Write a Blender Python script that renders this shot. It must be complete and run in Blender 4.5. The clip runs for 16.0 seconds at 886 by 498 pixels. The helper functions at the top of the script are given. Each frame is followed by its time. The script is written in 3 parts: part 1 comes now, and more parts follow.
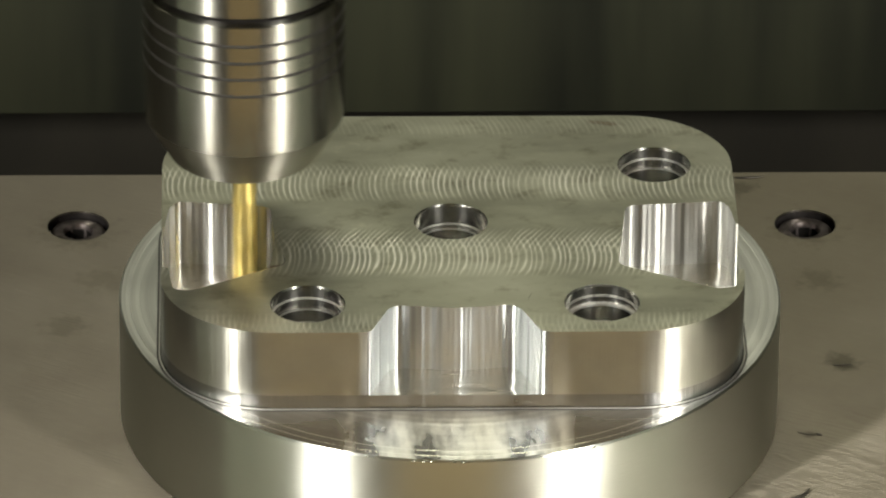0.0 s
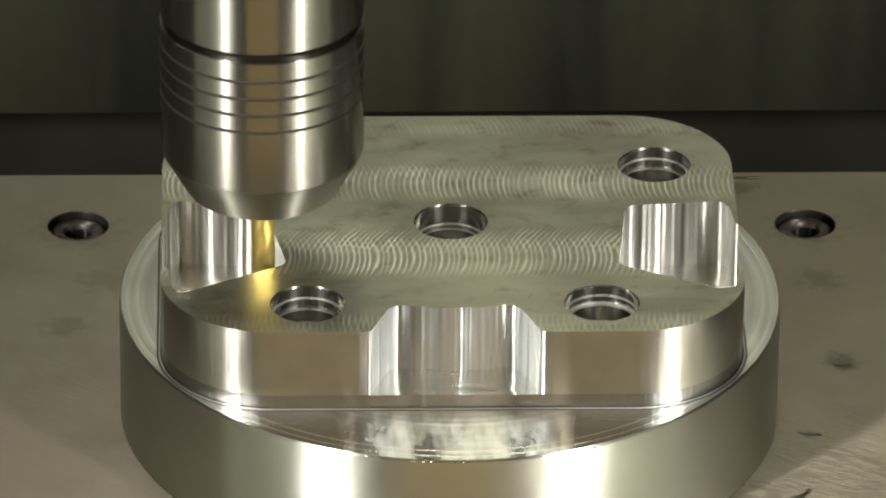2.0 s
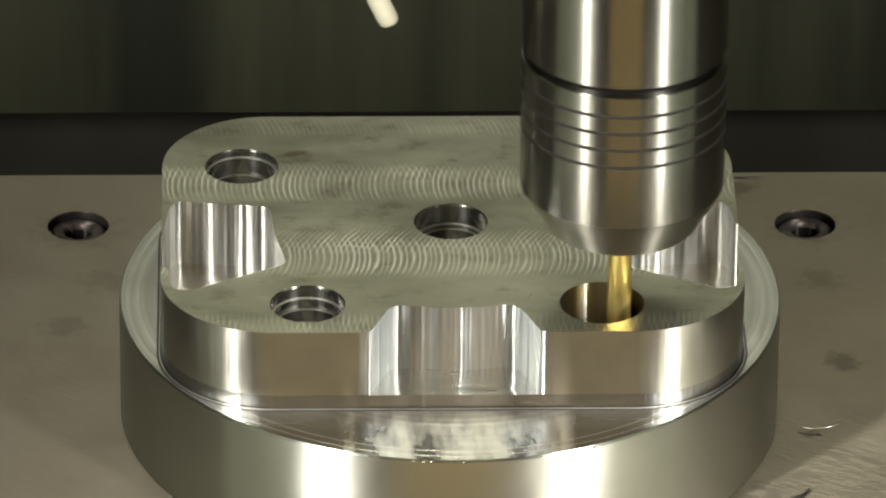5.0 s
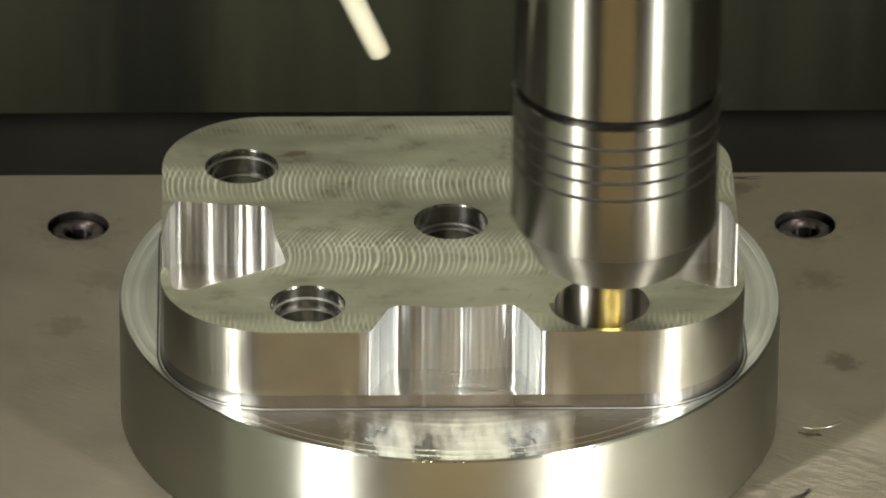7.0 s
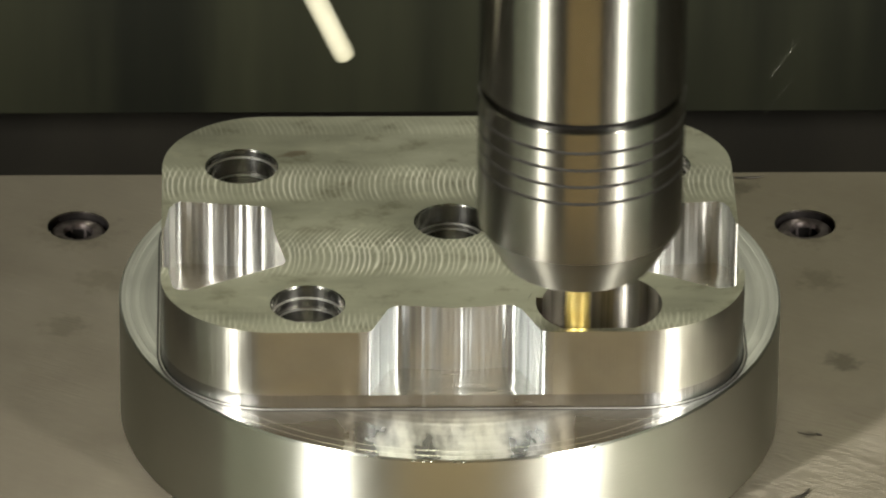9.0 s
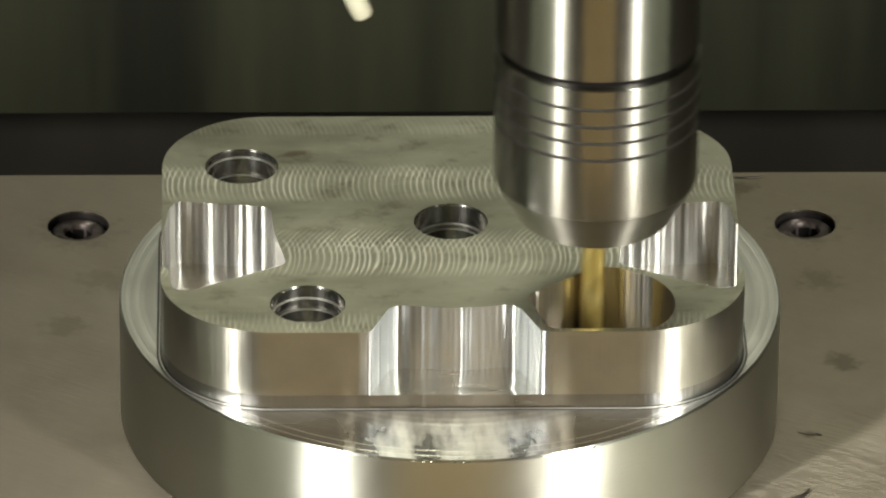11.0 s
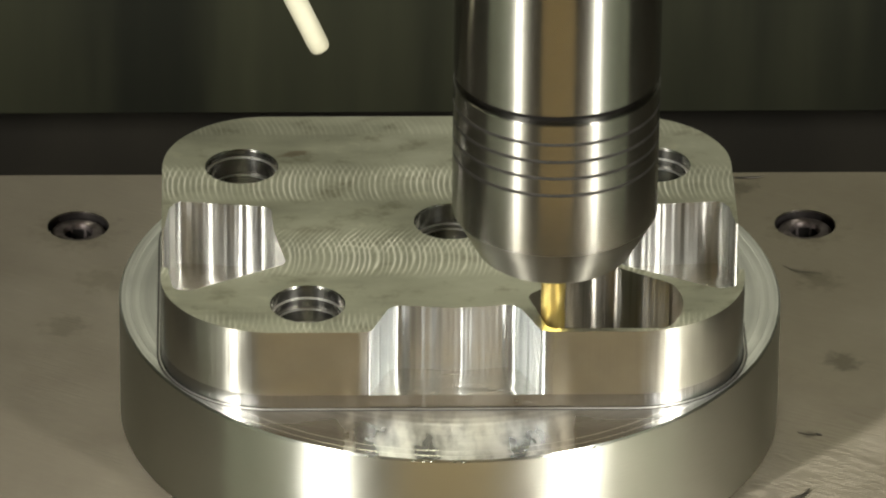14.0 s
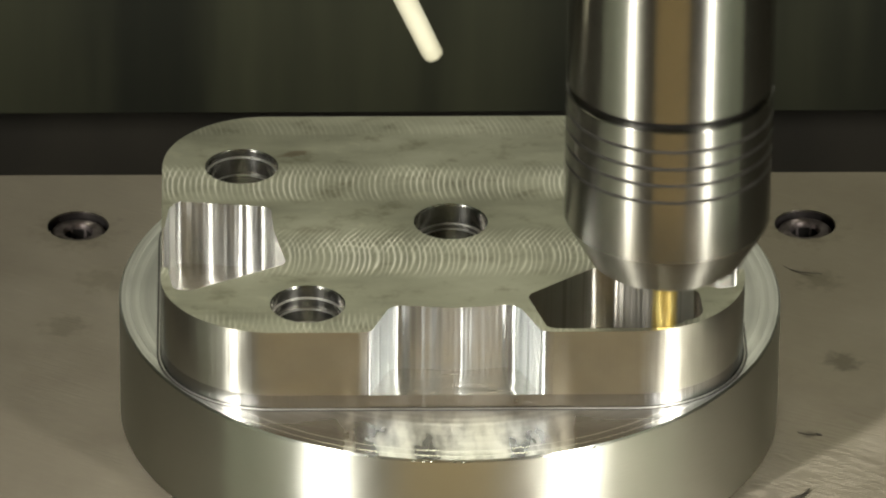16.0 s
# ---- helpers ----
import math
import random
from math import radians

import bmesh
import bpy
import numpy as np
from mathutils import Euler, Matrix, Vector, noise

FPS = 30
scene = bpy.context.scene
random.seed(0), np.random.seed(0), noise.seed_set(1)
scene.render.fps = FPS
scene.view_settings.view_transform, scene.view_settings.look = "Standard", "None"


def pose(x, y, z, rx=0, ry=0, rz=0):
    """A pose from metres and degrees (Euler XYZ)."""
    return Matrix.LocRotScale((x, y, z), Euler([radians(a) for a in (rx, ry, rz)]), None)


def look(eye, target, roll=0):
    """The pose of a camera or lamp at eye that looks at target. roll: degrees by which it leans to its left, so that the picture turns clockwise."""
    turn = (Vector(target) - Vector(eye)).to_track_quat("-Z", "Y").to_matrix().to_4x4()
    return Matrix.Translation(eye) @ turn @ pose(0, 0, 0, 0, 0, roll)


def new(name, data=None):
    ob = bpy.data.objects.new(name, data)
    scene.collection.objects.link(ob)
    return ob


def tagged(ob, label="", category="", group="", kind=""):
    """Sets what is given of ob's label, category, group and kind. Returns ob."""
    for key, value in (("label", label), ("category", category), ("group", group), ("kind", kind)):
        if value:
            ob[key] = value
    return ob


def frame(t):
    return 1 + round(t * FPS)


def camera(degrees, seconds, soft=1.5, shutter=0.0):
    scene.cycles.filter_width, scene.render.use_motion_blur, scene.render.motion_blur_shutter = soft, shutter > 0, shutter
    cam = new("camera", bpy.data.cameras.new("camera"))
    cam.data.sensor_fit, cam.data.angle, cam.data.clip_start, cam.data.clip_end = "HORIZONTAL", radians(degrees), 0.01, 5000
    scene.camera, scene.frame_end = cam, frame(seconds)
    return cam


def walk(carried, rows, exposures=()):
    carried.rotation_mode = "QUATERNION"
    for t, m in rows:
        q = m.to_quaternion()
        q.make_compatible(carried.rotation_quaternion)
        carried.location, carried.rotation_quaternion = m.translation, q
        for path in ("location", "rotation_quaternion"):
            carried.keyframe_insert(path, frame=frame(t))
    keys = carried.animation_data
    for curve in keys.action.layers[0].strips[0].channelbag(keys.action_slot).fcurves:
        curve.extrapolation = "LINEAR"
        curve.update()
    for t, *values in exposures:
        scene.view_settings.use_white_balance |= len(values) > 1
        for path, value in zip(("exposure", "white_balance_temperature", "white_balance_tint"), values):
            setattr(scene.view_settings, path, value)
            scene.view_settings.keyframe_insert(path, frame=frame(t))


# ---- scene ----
# camera: a long lens on a tripod, 1.4 m from the workpiece, looking down at 29 degrees
cam = camera(6.41, 16.0, soft=2.2, shutter=0.5)
EYE = (-0.03602, -1.23449, 0.71787)
AIM = (-0.00163, -0.01086, 0.03850)
CAM_POSE = look(EYE, AIM, 0.54)
walk(cam, [(0.0, CAM_POSE), (16.0, CAM_POSE)], [(0.0, 0.04), (2.4, 0.04), (3.1, -0.1), (4.2, -0.1), (6.3, 0.03), (16.0, 0.05)])

# ---------------------------------------------------------------- light
world = bpy.data.worlds.new("machine_air")
world.use_nodes = True
scene.world = world
world.node_tree.nodes["Background"].inputs[0].default_value = (0.75, 0.80, 0.62, 1)
world.node_tree.nodes["Background"].inputs[1].default_value = 0.05


def area_lamp(name, eye, target, w, h, watts, colour):
    data = bpy.data.lights.new(name, "AREA")
    data.shape, data.size, data.size_y, data.energy, data.color = "RECTANGLE", w, h, watts, colour
    ob = new(name, data)
    ob.matrix_world = look(eye, target)
    return ob


# two upright work lights at the front corners of the machine, one added fill by the back wall for the tops
area_lamp("work_light", (-0.575, -0.645, 0.41), (0, 0, 0.04), 0.044, 0.34, 14.0, (1.0, 0.98, 0.90))
area_lamp("work_light", (0.555, -0.662, 0.41), (0, 0, 0.04), 0.044, 0.34, 14.0, (1.0, 0.98, 0.90))
area_lamp("top_fill_light", (0.0, 0.36, 0.50), (0, 0, 0.03), 0.34, 0.20, 0.85, (1.0, 0.99, 0.72))

MM = 0.001


# ---------------------------------------------------------------- materials
def material(name):
    m = bpy.data.materials.new(name)
    m.use_nodes = True
    nt = m.node_tree
    return m, nt, nt.nodes["Principled BSDF"]


def node(nt, kind, **values):
    n = nt.nodes.new(kind)
    for k, v in values.items():
        n.inputs[k.replace("_", " ")].default_value = v
    return n


def coords(nt, scale=(1, 1, 1), turn=(0, 0, 0)):
    c = nt.nodes.new("ShaderNodeTexCoord")
    mp = nt.nodes.new("ShaderNodeMapping")
    mp.inputs["Scale"].default_value = scale
    mp.inputs["Rotation"].default_value = turn
    nt.links.new(c.outputs["Object"], mp.inputs["Vector"])
    return mp.outputs["Vector"]


def turned_coords(nt, stretch, degrees):
    """Object coordinates drawn out along a direction in the plan."""
    c = nt.nodes.new("ShaderNodeTexCoord")
    mp = nt.nodes.new("ShaderNodeMapping")
    mp.vector_type = "TEXTURE"
    mp.inputs["Scale"].default_value = stretch
    mp.inputs["Rotation"].default_value = (0, 0, radians(degrees))
    nt.links.new(c.outputs["Object"], mp.inputs["Vector"])
    return mp.outputs["Vector"]


def noise_at(nt, vec, scale, detail=3.0, rough=0.55):
    n = node(nt, "ShaderNodeTexNoise", Scale=scale, Detail=detail, Roughness=rough)
    nt.links.new(vec, n.inputs["Vector"])
    return n.outputs["Fac"]


def ramp(nt, fac, stops):
    r = nt.nodes.new("ShaderNodeValToRGB")
    els = r.color_ramp.elements
    while len(els) < len(stops):
        els.new(0.5)
    for e, (p, c) in zip(els, stops):
        e.position, e.color = p, (*c, 1) if len(c) == 3 else c
    nt.links.new(fac, r.inputs["Fac"])
    return r.outputs["Color"]


def math_node(nt, op, a, b=None, c=None):
    n = nt.nodes.new("ShaderNodeMath")
    n.operation = op
    for i, v in enumerate((a, b, c)):
        if v is None:
            continue
        if isinstance(v, (int, float)):
            n.inputs[i].default_value = v
        else:
            nt.links.new(v, n.inputs[i])
    return n.outputs[0]


def soft_step(nt, value, lo, hi):
    n = nt.nodes.new("ShaderNodeMapRange")
    n.interpolation_type = "SMOOTHSTEP"
    n.inputs["From Min"].default_value, n.inputs["From Max"].default_value = lo, hi
    nt.links.new(value, n.inputs["Value"])
    return n.outputs["Result"]


def bump(nt, height, strength, distance, normal=None):
    b = node(nt, "ShaderNodeBump", Strength=strength, Distance=distance)
    nt.links.new(height, b.inputs["Height"])
    if normal is not None:
        nt.links.new(normal, b.inputs["Normal"])
    return b.outputs["Normal"]


def brushed(name, colour, rough, aniso, streak_scale, streak_bump, spread=0.06, grain=(1, 1, 0.02), marks=0.0, mirror=0.0, wave=0.0, vary=0.28):
    """Metal with marks along its upright walls: gloss drawn out along z."""
    m, nt, b = material(name)
    b.inputs["Metallic"].default_value = 1.0
    v = coords(nt, grain)
    n1 = noise_at(nt, v, streak_scale, 3.0)
    n2 = noise_at(nt, coords(nt), 90.0, 4.0)
    dark = tuple(c * (1 - vary) for c in colour)
    col = ramp(nt, n2, [(0.0, dark), (1.0, tuple(min(c * (1 + 0.43 * vary), 0.97) for c in colour))])
    if marks:
        # chatter marks: narrow dull lines along the wall
        n3 = noise_at(nt, coords(nt, grain), streak_scale * 2.2, 2.0)
        mx = nt.nodes.new("ShaderNodeMix")
        mx.data_type, mx.blend_type = "RGBA", "MULTIPLY"
        mx.inputs[0].default_value = 1.0
        nt.links.new(col, mx.inputs[6])
        nt.links.new(ramp(nt, n3, [(0.34, (marks, marks, marks)), (0.46, (1, 1, 1))]), mx.inputs[7])
        col = mx.outputs[2]
    nt.links.new(col, b.inputs["Base Color"])
    r = math_node(nt, "MULTIPLY_ADD", n2, spread * 2, rough - spread)
    nt.links.new(r, b.inputs["Roughness"])
    b.inputs["Anisotropic"].default_value = aniso
    b.inputs["Anisotropic Rotation"].default_value = 0.25
    t = nt.nodes.new("ShaderNodeTangent")
    t.direction_type, t.axis = "RADIAL", "Z"
    nt.links.new(t.outputs["Tangent"], b.inputs["Tangent"])
    normal = bump(nt, n1, 1.0, streak_bump) if streak_bump else None
    if wave:
        # slight unevenness that bends the reflections
        normal = bump(nt, noise_at(nt, coords(nt, (1, 1, 0.6)), 85.0, 2.0), 1.0, wave, normal)
    if normal is not None:
        nt.links.new(normal, b.inputs["Normal"])
    if mirror:
        # the crests are burnished smooth and reflect sharply
        g = nt.nodes.new("ShaderNodeBsdfPrincipled")
        g.inputs["Metallic"].default_value, g.inputs["Roughness"].default_value = 1.0, 0.17
        nt.links.new(col, g.inputs["Base Color"])
        if normal is not None:
            nt.links.new(normal, g.inputs["Normal"])
        mx = nt.nodes.new("ShaderNodeMixShader")
        mx.inputs[0].default_value = mirror
        nt.links.new(b.outputs[0], mx.inputs[1])
        nt.links.new(g.outputs[0], mx.inputs[2])
        nt.links.new(mx.outputs[0], nt.nodes["Material Output"].inputs["Surface"])
    return m


ALU = (0.78, 0.77, 0.73)
holder_steel = brushed("ground_holder_steel", (0.45, 0.438, 0.392), 0.25, 1.0, 700.0, 0.0, spread=0.02, wave=0.00004, vary=0.05)
# the holder's steel again, darkened in colour because the nose faces down
nose_steel = brushed("shaded_nose_steel", (0.34, 0.325, 0.28), 0.32, 1.0, 700.0, 0.0)
turned_alu = brushed("turned_aluminium", (0.82, 0.83, 0.765), 0.29, 1.0, 3800.0, 0.00006, grain=(0.02, 0.02, 1), spread=0.02, vary=0.06)
# band colour lowered to stand for the dark ledge mirrored in it
band_alu = brushed("dark_reflecting_band_aluminium", (0.44, 0.435, 0.42), 0.30, 0.9, 900.0, 0.00012, mirror=0.5)
wall_alu = brushed("side_milled_aluminium", (0.66, 0.655, 0.60), 0.32, 0.97, 420.0, 0.00009, mirror=0.4, wave=0.00025)
# slot metal in two copies to balance brightness; front tinted against warm reflections
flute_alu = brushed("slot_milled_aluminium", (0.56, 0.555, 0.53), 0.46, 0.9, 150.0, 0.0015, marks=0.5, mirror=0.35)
front_alu = brushed("cool_front_slot_aluminium", (0.575, 0.59, 0.59), 0.46, 0.9, 160.0, 0.0017, marks=0.5, mirror=0.35)
# new pocket walls, darkened in colour for the shade of the cavity
shaded_cut_alu = brushed("cavity_shaded_aluminium", (0.40, 0.375, 0.335), 0.36, 1.0, 420.0, 0.0001, marks=0.75, mirror=0.06)


TOP_Z = 0.0385     # height of the milled top


def face_milled():
    """Face-milled top: arcs left by the fly cutter in bands along x."""
    m, nt, b = material("face_milled_aluminium")
    b.inputs["Metallic"].default_value = 1.0
    c = nt.nodes.new("ShaderNodeTexCoord")
    s = nt.nodes.new("ShaderNodeSeparateXYZ")
    nt.links.new(c.outputs["Object"], s.inputs[0])
    x, y = s.outputs["X"], s.outputs["Y"]
    total = None
    # window middle, half width, arc middle, sense, strength
    for yc, half, ya, sign, amp in ((0.0350, 0.0045, 0.030, 1, 0.25), (0.0135, 0.0068, 0.0130, -1, 0.75), (0.0170, 0.0045, 0.0130, 1, 0.3), (-0.0135, 0.0075, -0.0135, 1, 0.85),
                                    (-0.0080, 0.0050, -0.0165, -1, 0.6), (-0.0385, 0.0045, -0.036, -1, 0.28), (-0.0370, 0.0050, -0.034, 1, 0.22)):
        dy = math_node(nt, "SUBTRACT", y, ya)
        d2 = math_node(nt, "MULTIPLY", dy, dy)
        u = math_node(nt, "MULTIPLY_ADD", d2, 26.0 * sign, x)
        wob = math_node(nt, "MULTIPLY_ADD", noise_at(nt, coords(nt, (1, 0.05, 1)), 220.0 + 40 * sign, 2.0), 0.0020, u)
        wave = math_node(nt, "SINE", math_node(nt, "MULTIPLY", wob, 2 * math.pi / 0.00104))
        wave = math_node(nt, "POWER", math_node(nt, "MULTIPLY_ADD", wave, 0.5, 0.5), 2.6)
        stroke = nt.nodes.new("ShaderNodeCombineXYZ")
        nt.links.new(wob, stroke.inputs["X"])
        stroke.inputs["Y"].default_value = yc
        own = ramp(nt, noise_at(nt, stroke.outputs[0], 520.0, 2.0), [(0.34, (0.25, 0.25, 0.25)), (0.58, (1, 1, 1))])
        wave = math_node(nt, "MULTIPLY", wave, own)
        dw = math_node(nt, "SUBTRACT", y, yc)
        win = math_node(nt, "SUBTRACT", 1.0, math_node(nt, "DIVIDE", math_node(nt, "MULTIPLY", dw, dw), half * half))
        win = math_node(nt, "MULTIPLY", math_node(nt, "MAXIMUM", win, 0.0), amp)
        w = math_node(nt, "MULTIPLY", wave, win)
        total = w if total is None else math_node(nt, "ADD", total, w)
    big = noise_at(nt, coords(nt, (1, 0.6, 1)), 95.0, 4.0)
    total = math_node(nt, "MULTIPLY", total, math_node(nt, "MULTIPLY_ADD", big, 3.0, -0.7))
    # faint steps where two passes meet
    for yl in (0.0318, 0.0042, -0.0335):
        d = math_node(nt, "ABSOLUTE", math_node(nt, "SUBTRACT", y, yl))
        line = math_node(nt, "MAXIMUM", math_node(nt, "MULTIPLY_ADD", d, -1 / 0.0006, 1.0), 0.0)
        total = math_node(nt, "MULTIPLY_ADD", line, -0.10, total)
    fine = noise_at(nt, coords(nt, (0.25, 1, 1)), 900.0, 2.0)
    h = math_node(nt, "MULTIPLY_ADD", fine, 0.35, math_node(nt, "MINIMUM", total, 1.0))
    nt.links.new(bump(nt, h, 1.0, 0.00008), b.inputs["Normal"])
    stain = noise_at(nt, coords(nt, (1, 2.5, 1)), 38.0, 5.0)
    dull = ramp(nt, stain, [(0.28, (0.44, 0.435, 0.36)), (0.5, (0.58, 0.575, 0.48)), (0.72, (0.66, 0.655, 0.565))])
    blot = nt.nodes.new("ShaderNodeMix")
    blot.data_type, blot.blend_type = "RGBA", "MULTIPLY"
    blot.inputs[0].default_value = 1.0
    nt.links.new(dull, blot.inputs[6])
    patch = noise_at(nt, coords(nt, (1, 1.3, 1)), 130.0, 5.0, 0.65)
    nt.links.new(ramp(nt, patch, [(0.34, (0.72, 0.70, 0.66)), (0.46, (0.97, 0.97, 0.96)), (0.60, (1.0, 1.0, 1.0)), (0.72, (1.18, 1.17, 1.15))]), blot.inputs[7])
    dull = blot.outputs[2]
    # two small dried coolant smears
    for sx, sy, turn, k in ((-0.0277, 0.0249, 20, 0.62), (0.0287, 0.0362, -12, 0.7)):
        at = nt.nodes.new("ShaderNodeMapping")
        at.vector_type = "TEXTURE"
        at.inputs["Location"].default_value = (sx, sy, TOP_Z)
        at.inputs["Rotation"].default_value = (0, 0, radians(turn))
        at.inputs["Scale"].default_value = (0.0042, 0.0011, 1)
        nt.links.new(c.outputs["Object"], at.inputs["Vector"])
        size = nt.nodes.new("ShaderNodeVectorMath")
        size.operation = "LENGTH"
        nt.links.new(at.outputs["Vector"], size.inputs[0])
        rim = math_node(nt, "ADD", size.outputs["Value"], math_node(nt, "MULTIPLY_ADD", patch, 2.4, -1.2))
        smear = nt.nodes.new("ShaderNodeMix")
        smear.data_type, smear.blend_type = "RGBA", "MULTIPLY"
        smear.inputs[0].default_value = 1.0
        nt.links.new(dull, smear.inputs[6])
        nt.links.new(ramp(nt, rim, [(0.4, (k, k * 0.86, k * 0.8)), (1.0, (1, 1, 1))]), smear.inputs[7])
        dull = smear.outputs[2]
    # the arcs are cutter marks; their glint is put into a paler colour
    mix = nt.nodes.new("ShaderNodeMix")
    mix.data_type = "RGBA"
    nt.links.new(math_node(nt, "MINIMUM", math_node(nt, "MAXIMUM", math_node(nt, "MULTIPLY", total, 1.9), 0.0), 1.0), mix.inputs[0])
    nt.links.new(dull, mix.inputs[6])
    mix.inputs[7].default_value = (0.96, 0.94, 0.86, 1)
    nt.links.new(mix.outputs[2], b.inputs["Base Color"])
    nt.links.new(math_node(nt, "MULTIPLY_ADD", math_node(nt, "MINIMUM", math_node(nt, "MAXIMUM", total, 0.0), 1.0), 0.14, math_node(nt, "MULTIPLY_ADD", stain, 0.16, 0.24)), b.inputs["Roughness"])
    return m


top_alu = face_milled()


def floor_mat():
    m, nt, b = material("end_milled_floor")
    b.inputs["Metallic"].default_value = 1.0
    b.inputs["Base Color"].default_value = (*ALU, 1)
    n = noise_at(nt, coords(nt, (0.16, 1, 1)), 800.0, 2.0)
    big = noise_at(nt, coords(nt, (0.6, 1, 1)), 190.0, 2.0)
    nt.links.new(bump(nt, math_node(nt, "MULTIPLY_ADD", big, 1.3, n), 1.0, 0.00034), b.inputs["Normal"])
    b.inputs["Roughness"].default_value = 0.22
    return m


floor_alu = floor_mat()


def plate_mat():
    m, nt, b = material("ground_fixture_steel")
    v = coords(nt, (1, 1, 1), (0, 0, radians(20)))
    big = noise_at(nt, v, 14.0, 6.0, 0.6)
    mid = noise_at(nt, v, 120.0, 5.0, 0.65)
    lines = noise_at(nt, turned_coords(nt, (11, 1, 1), -28), 1700.0, 3.0)
    mix = math_node(nt, "MULTIPLY_ADD", mid, 0.28, math_node(nt, "MULTIPLY", big, 0.72))
    nt.links.new(ramp(nt, mix, [(0.28, (0.102, 0.085, 0.061)), (0.46, (0.152, 0.132, 0.099)), (0.64, (0.186, 0.165, 0.127))]), b.inputs["Base Color"])
    col = b.inputs["Base Color"].links[0].from_socket
    mx = nt.nodes.new("ShaderNodeMix")
    mx.data_type, mx.blend_type = "RGBA", "MULTIPLY"
    mx.inputs[0].default_value = 1.0
    nt.links.new(col, mx.inputs[6])
    nt.links.new(ramp(nt, lines, [(0.35, (0.97, 0.97, 0.97)), (0.6, (1.0, 1.0, 1.0)), (0.72, (1.08, 1.08, 1.07))]), mx.inputs[7])
    col = mx.outputs[2]
    c = nt.nodes.new("ShaderNodeTexCoord")
    edge = noise_at(nt, coords(nt), 420.0, 4.0)
    for x, y, r, k in ((72.2, 15.5, 4.2, 0.55), (64.6, -10.6, 1.3, 0.5), (68.5, 66.0, 8.5, 0.75), (-68.0, 66.5, 9.0, 0.75), (-70.0, 30.0, 5.0, 0.75), (57.0, 82.0, 4.0, 0.6), (70.0, 46.0, 5.0, 0.72), (-63.0, 47.0, 6.0, 0.8)):
        d = nt.nodes.new("ShaderNodeVectorMath")
        d.operation = "DISTANCE"
        nt.links.new(c.outputs["Object"], d.inputs[0])
        d.inputs[1].default_value = (x * MM, y * MM, 0)
        f = math_node(nt, "ADD", math_node(nt, "DIVIDE", d.outputs["Value"], r * MM), math_node(nt, "MULTIPLY_ADD", edge, 2.2, -1.1))
        mx = nt.nodes.new("ShaderNodeMix")
        mx.data_type, mx.blend_type = "RGBA", "MULTIPLY"
        mx.inputs[0].default_value = 1.0
        nt.links.new(col, mx.inputs[6])
        nt.links.new(ramp(nt, f, [(0.35, (k, k, k * 0.95)), (0.95, (1, 1, 1))]), mx.inputs[7])
        col = mx.outputs[2]
    nt.links.new(col, b.inputs["Base Color"])
    b.inputs["Metallic"].default_value = 0.6
    # ground along one direction: the gloss spreads across the scratches
    b.inputs["Anisotropic"].default_value = 0.9
    across = nt.nodes.new("ShaderNodeCombineXYZ")
    across.inputs[0].default_value, across.inputs[1].default_value = 0.48, 0.877
    nt.links.new(across.outputs[0], b.inputs["Tangent"])
    # a freshly scoured patch at the front corner, with deep scratches
    scour = nt.nodes.new("ShaderNodeVectorMath")
    scour.operation = "DISTANCE"
    nt.links.new(c.outputs["Object"], scour.inputs[0])
    scour.inputs[1].default_value = (0.070, -0.050, 0)
    patch = math_node(nt, "SUBTRACT", 1.0, soft_step(nt, math_node(nt, "MULTIPLY_ADD", edge, 0.02, scour.outputs["Value"]), 0.035, 0.070))
    deep = math_node(nt, "MULTIPLY", patch, math_node(nt, "MULTIPLY_ADD", soft_step(nt, lines, 0.44, 0.66), 0.52, -0.20))
    nt.links.new(math_node(nt, "ADD", deep, math_node(nt, "MULTIPLY_ADD", mid, 0.16, 0.43)), b.inputs["Roughness"])
    h = math_node(nt, "MULTIPLY_ADD", lines, 1.0, math_node(nt, "MULTIPLY", mid, 0.25))
    nt.links.new(bump(nt, h, 1.0, 0.00008), b.inputs["Normal"])
    return m


plate_steel = plate_mat()


def paint(name, c1, c2, rough, scale=(1, 1, 1), size=8.0, metallic=0.0):
    m, nt, b = material(name)
    n = noise_at(nt, coords(nt, scale), size, 5.0, 0.6)
    nt.links.new(ramp(nt, n, [(0.35, c1), (0.68, c2)]), b.inputs["Base Color"])
    b.inputs["Roughness"].default_value, b.inputs["Metallic"].default_value = rough, metallic
    return m


wall_paint = paint("stained_machine_wall", (0.0055, 0.006, 0.0028), (0.0235, 0.0245, 0.0125), 0.45, (1, 1, 0.10), 34.0)
lower_paint = paint("dark_gap_shadow_and_bed", (0.010, 0.0085, 0.0055), (0.021, 0.018, 0.0125), 0.5, (1, 1, 0.3), 22.0)
side_paint = paint("dark_side_wall", (0.016, 0.017, 0.012), (0.034, 0.035, 0.026), 0.5, (1, 1, 0.2), 20.0)
door_paint = paint("machine_door_paint", (0.07, 0.07, 0.055), (0.11, 0.11, 0.09), 0.5)
black_rubber = paint("black_seal", (0.003, 0.0025, 0.002), (0.006, 0.005, 0.0045), 0.9, size=300.0)
# near-black colour for the shade inside grooves and the nozzle outlet
recess_shade = paint("recess_shade_paint", (0.018, 0.016, 0.013), (0.032, 0.029, 0.025), 0.5, size=300.0)
black_oxide = paint("black_oxide_screw", (0.030, 0.026, 0.026), (0.065, 0.057, 0.055), 0.38, size=400.0, metallic=0.8)
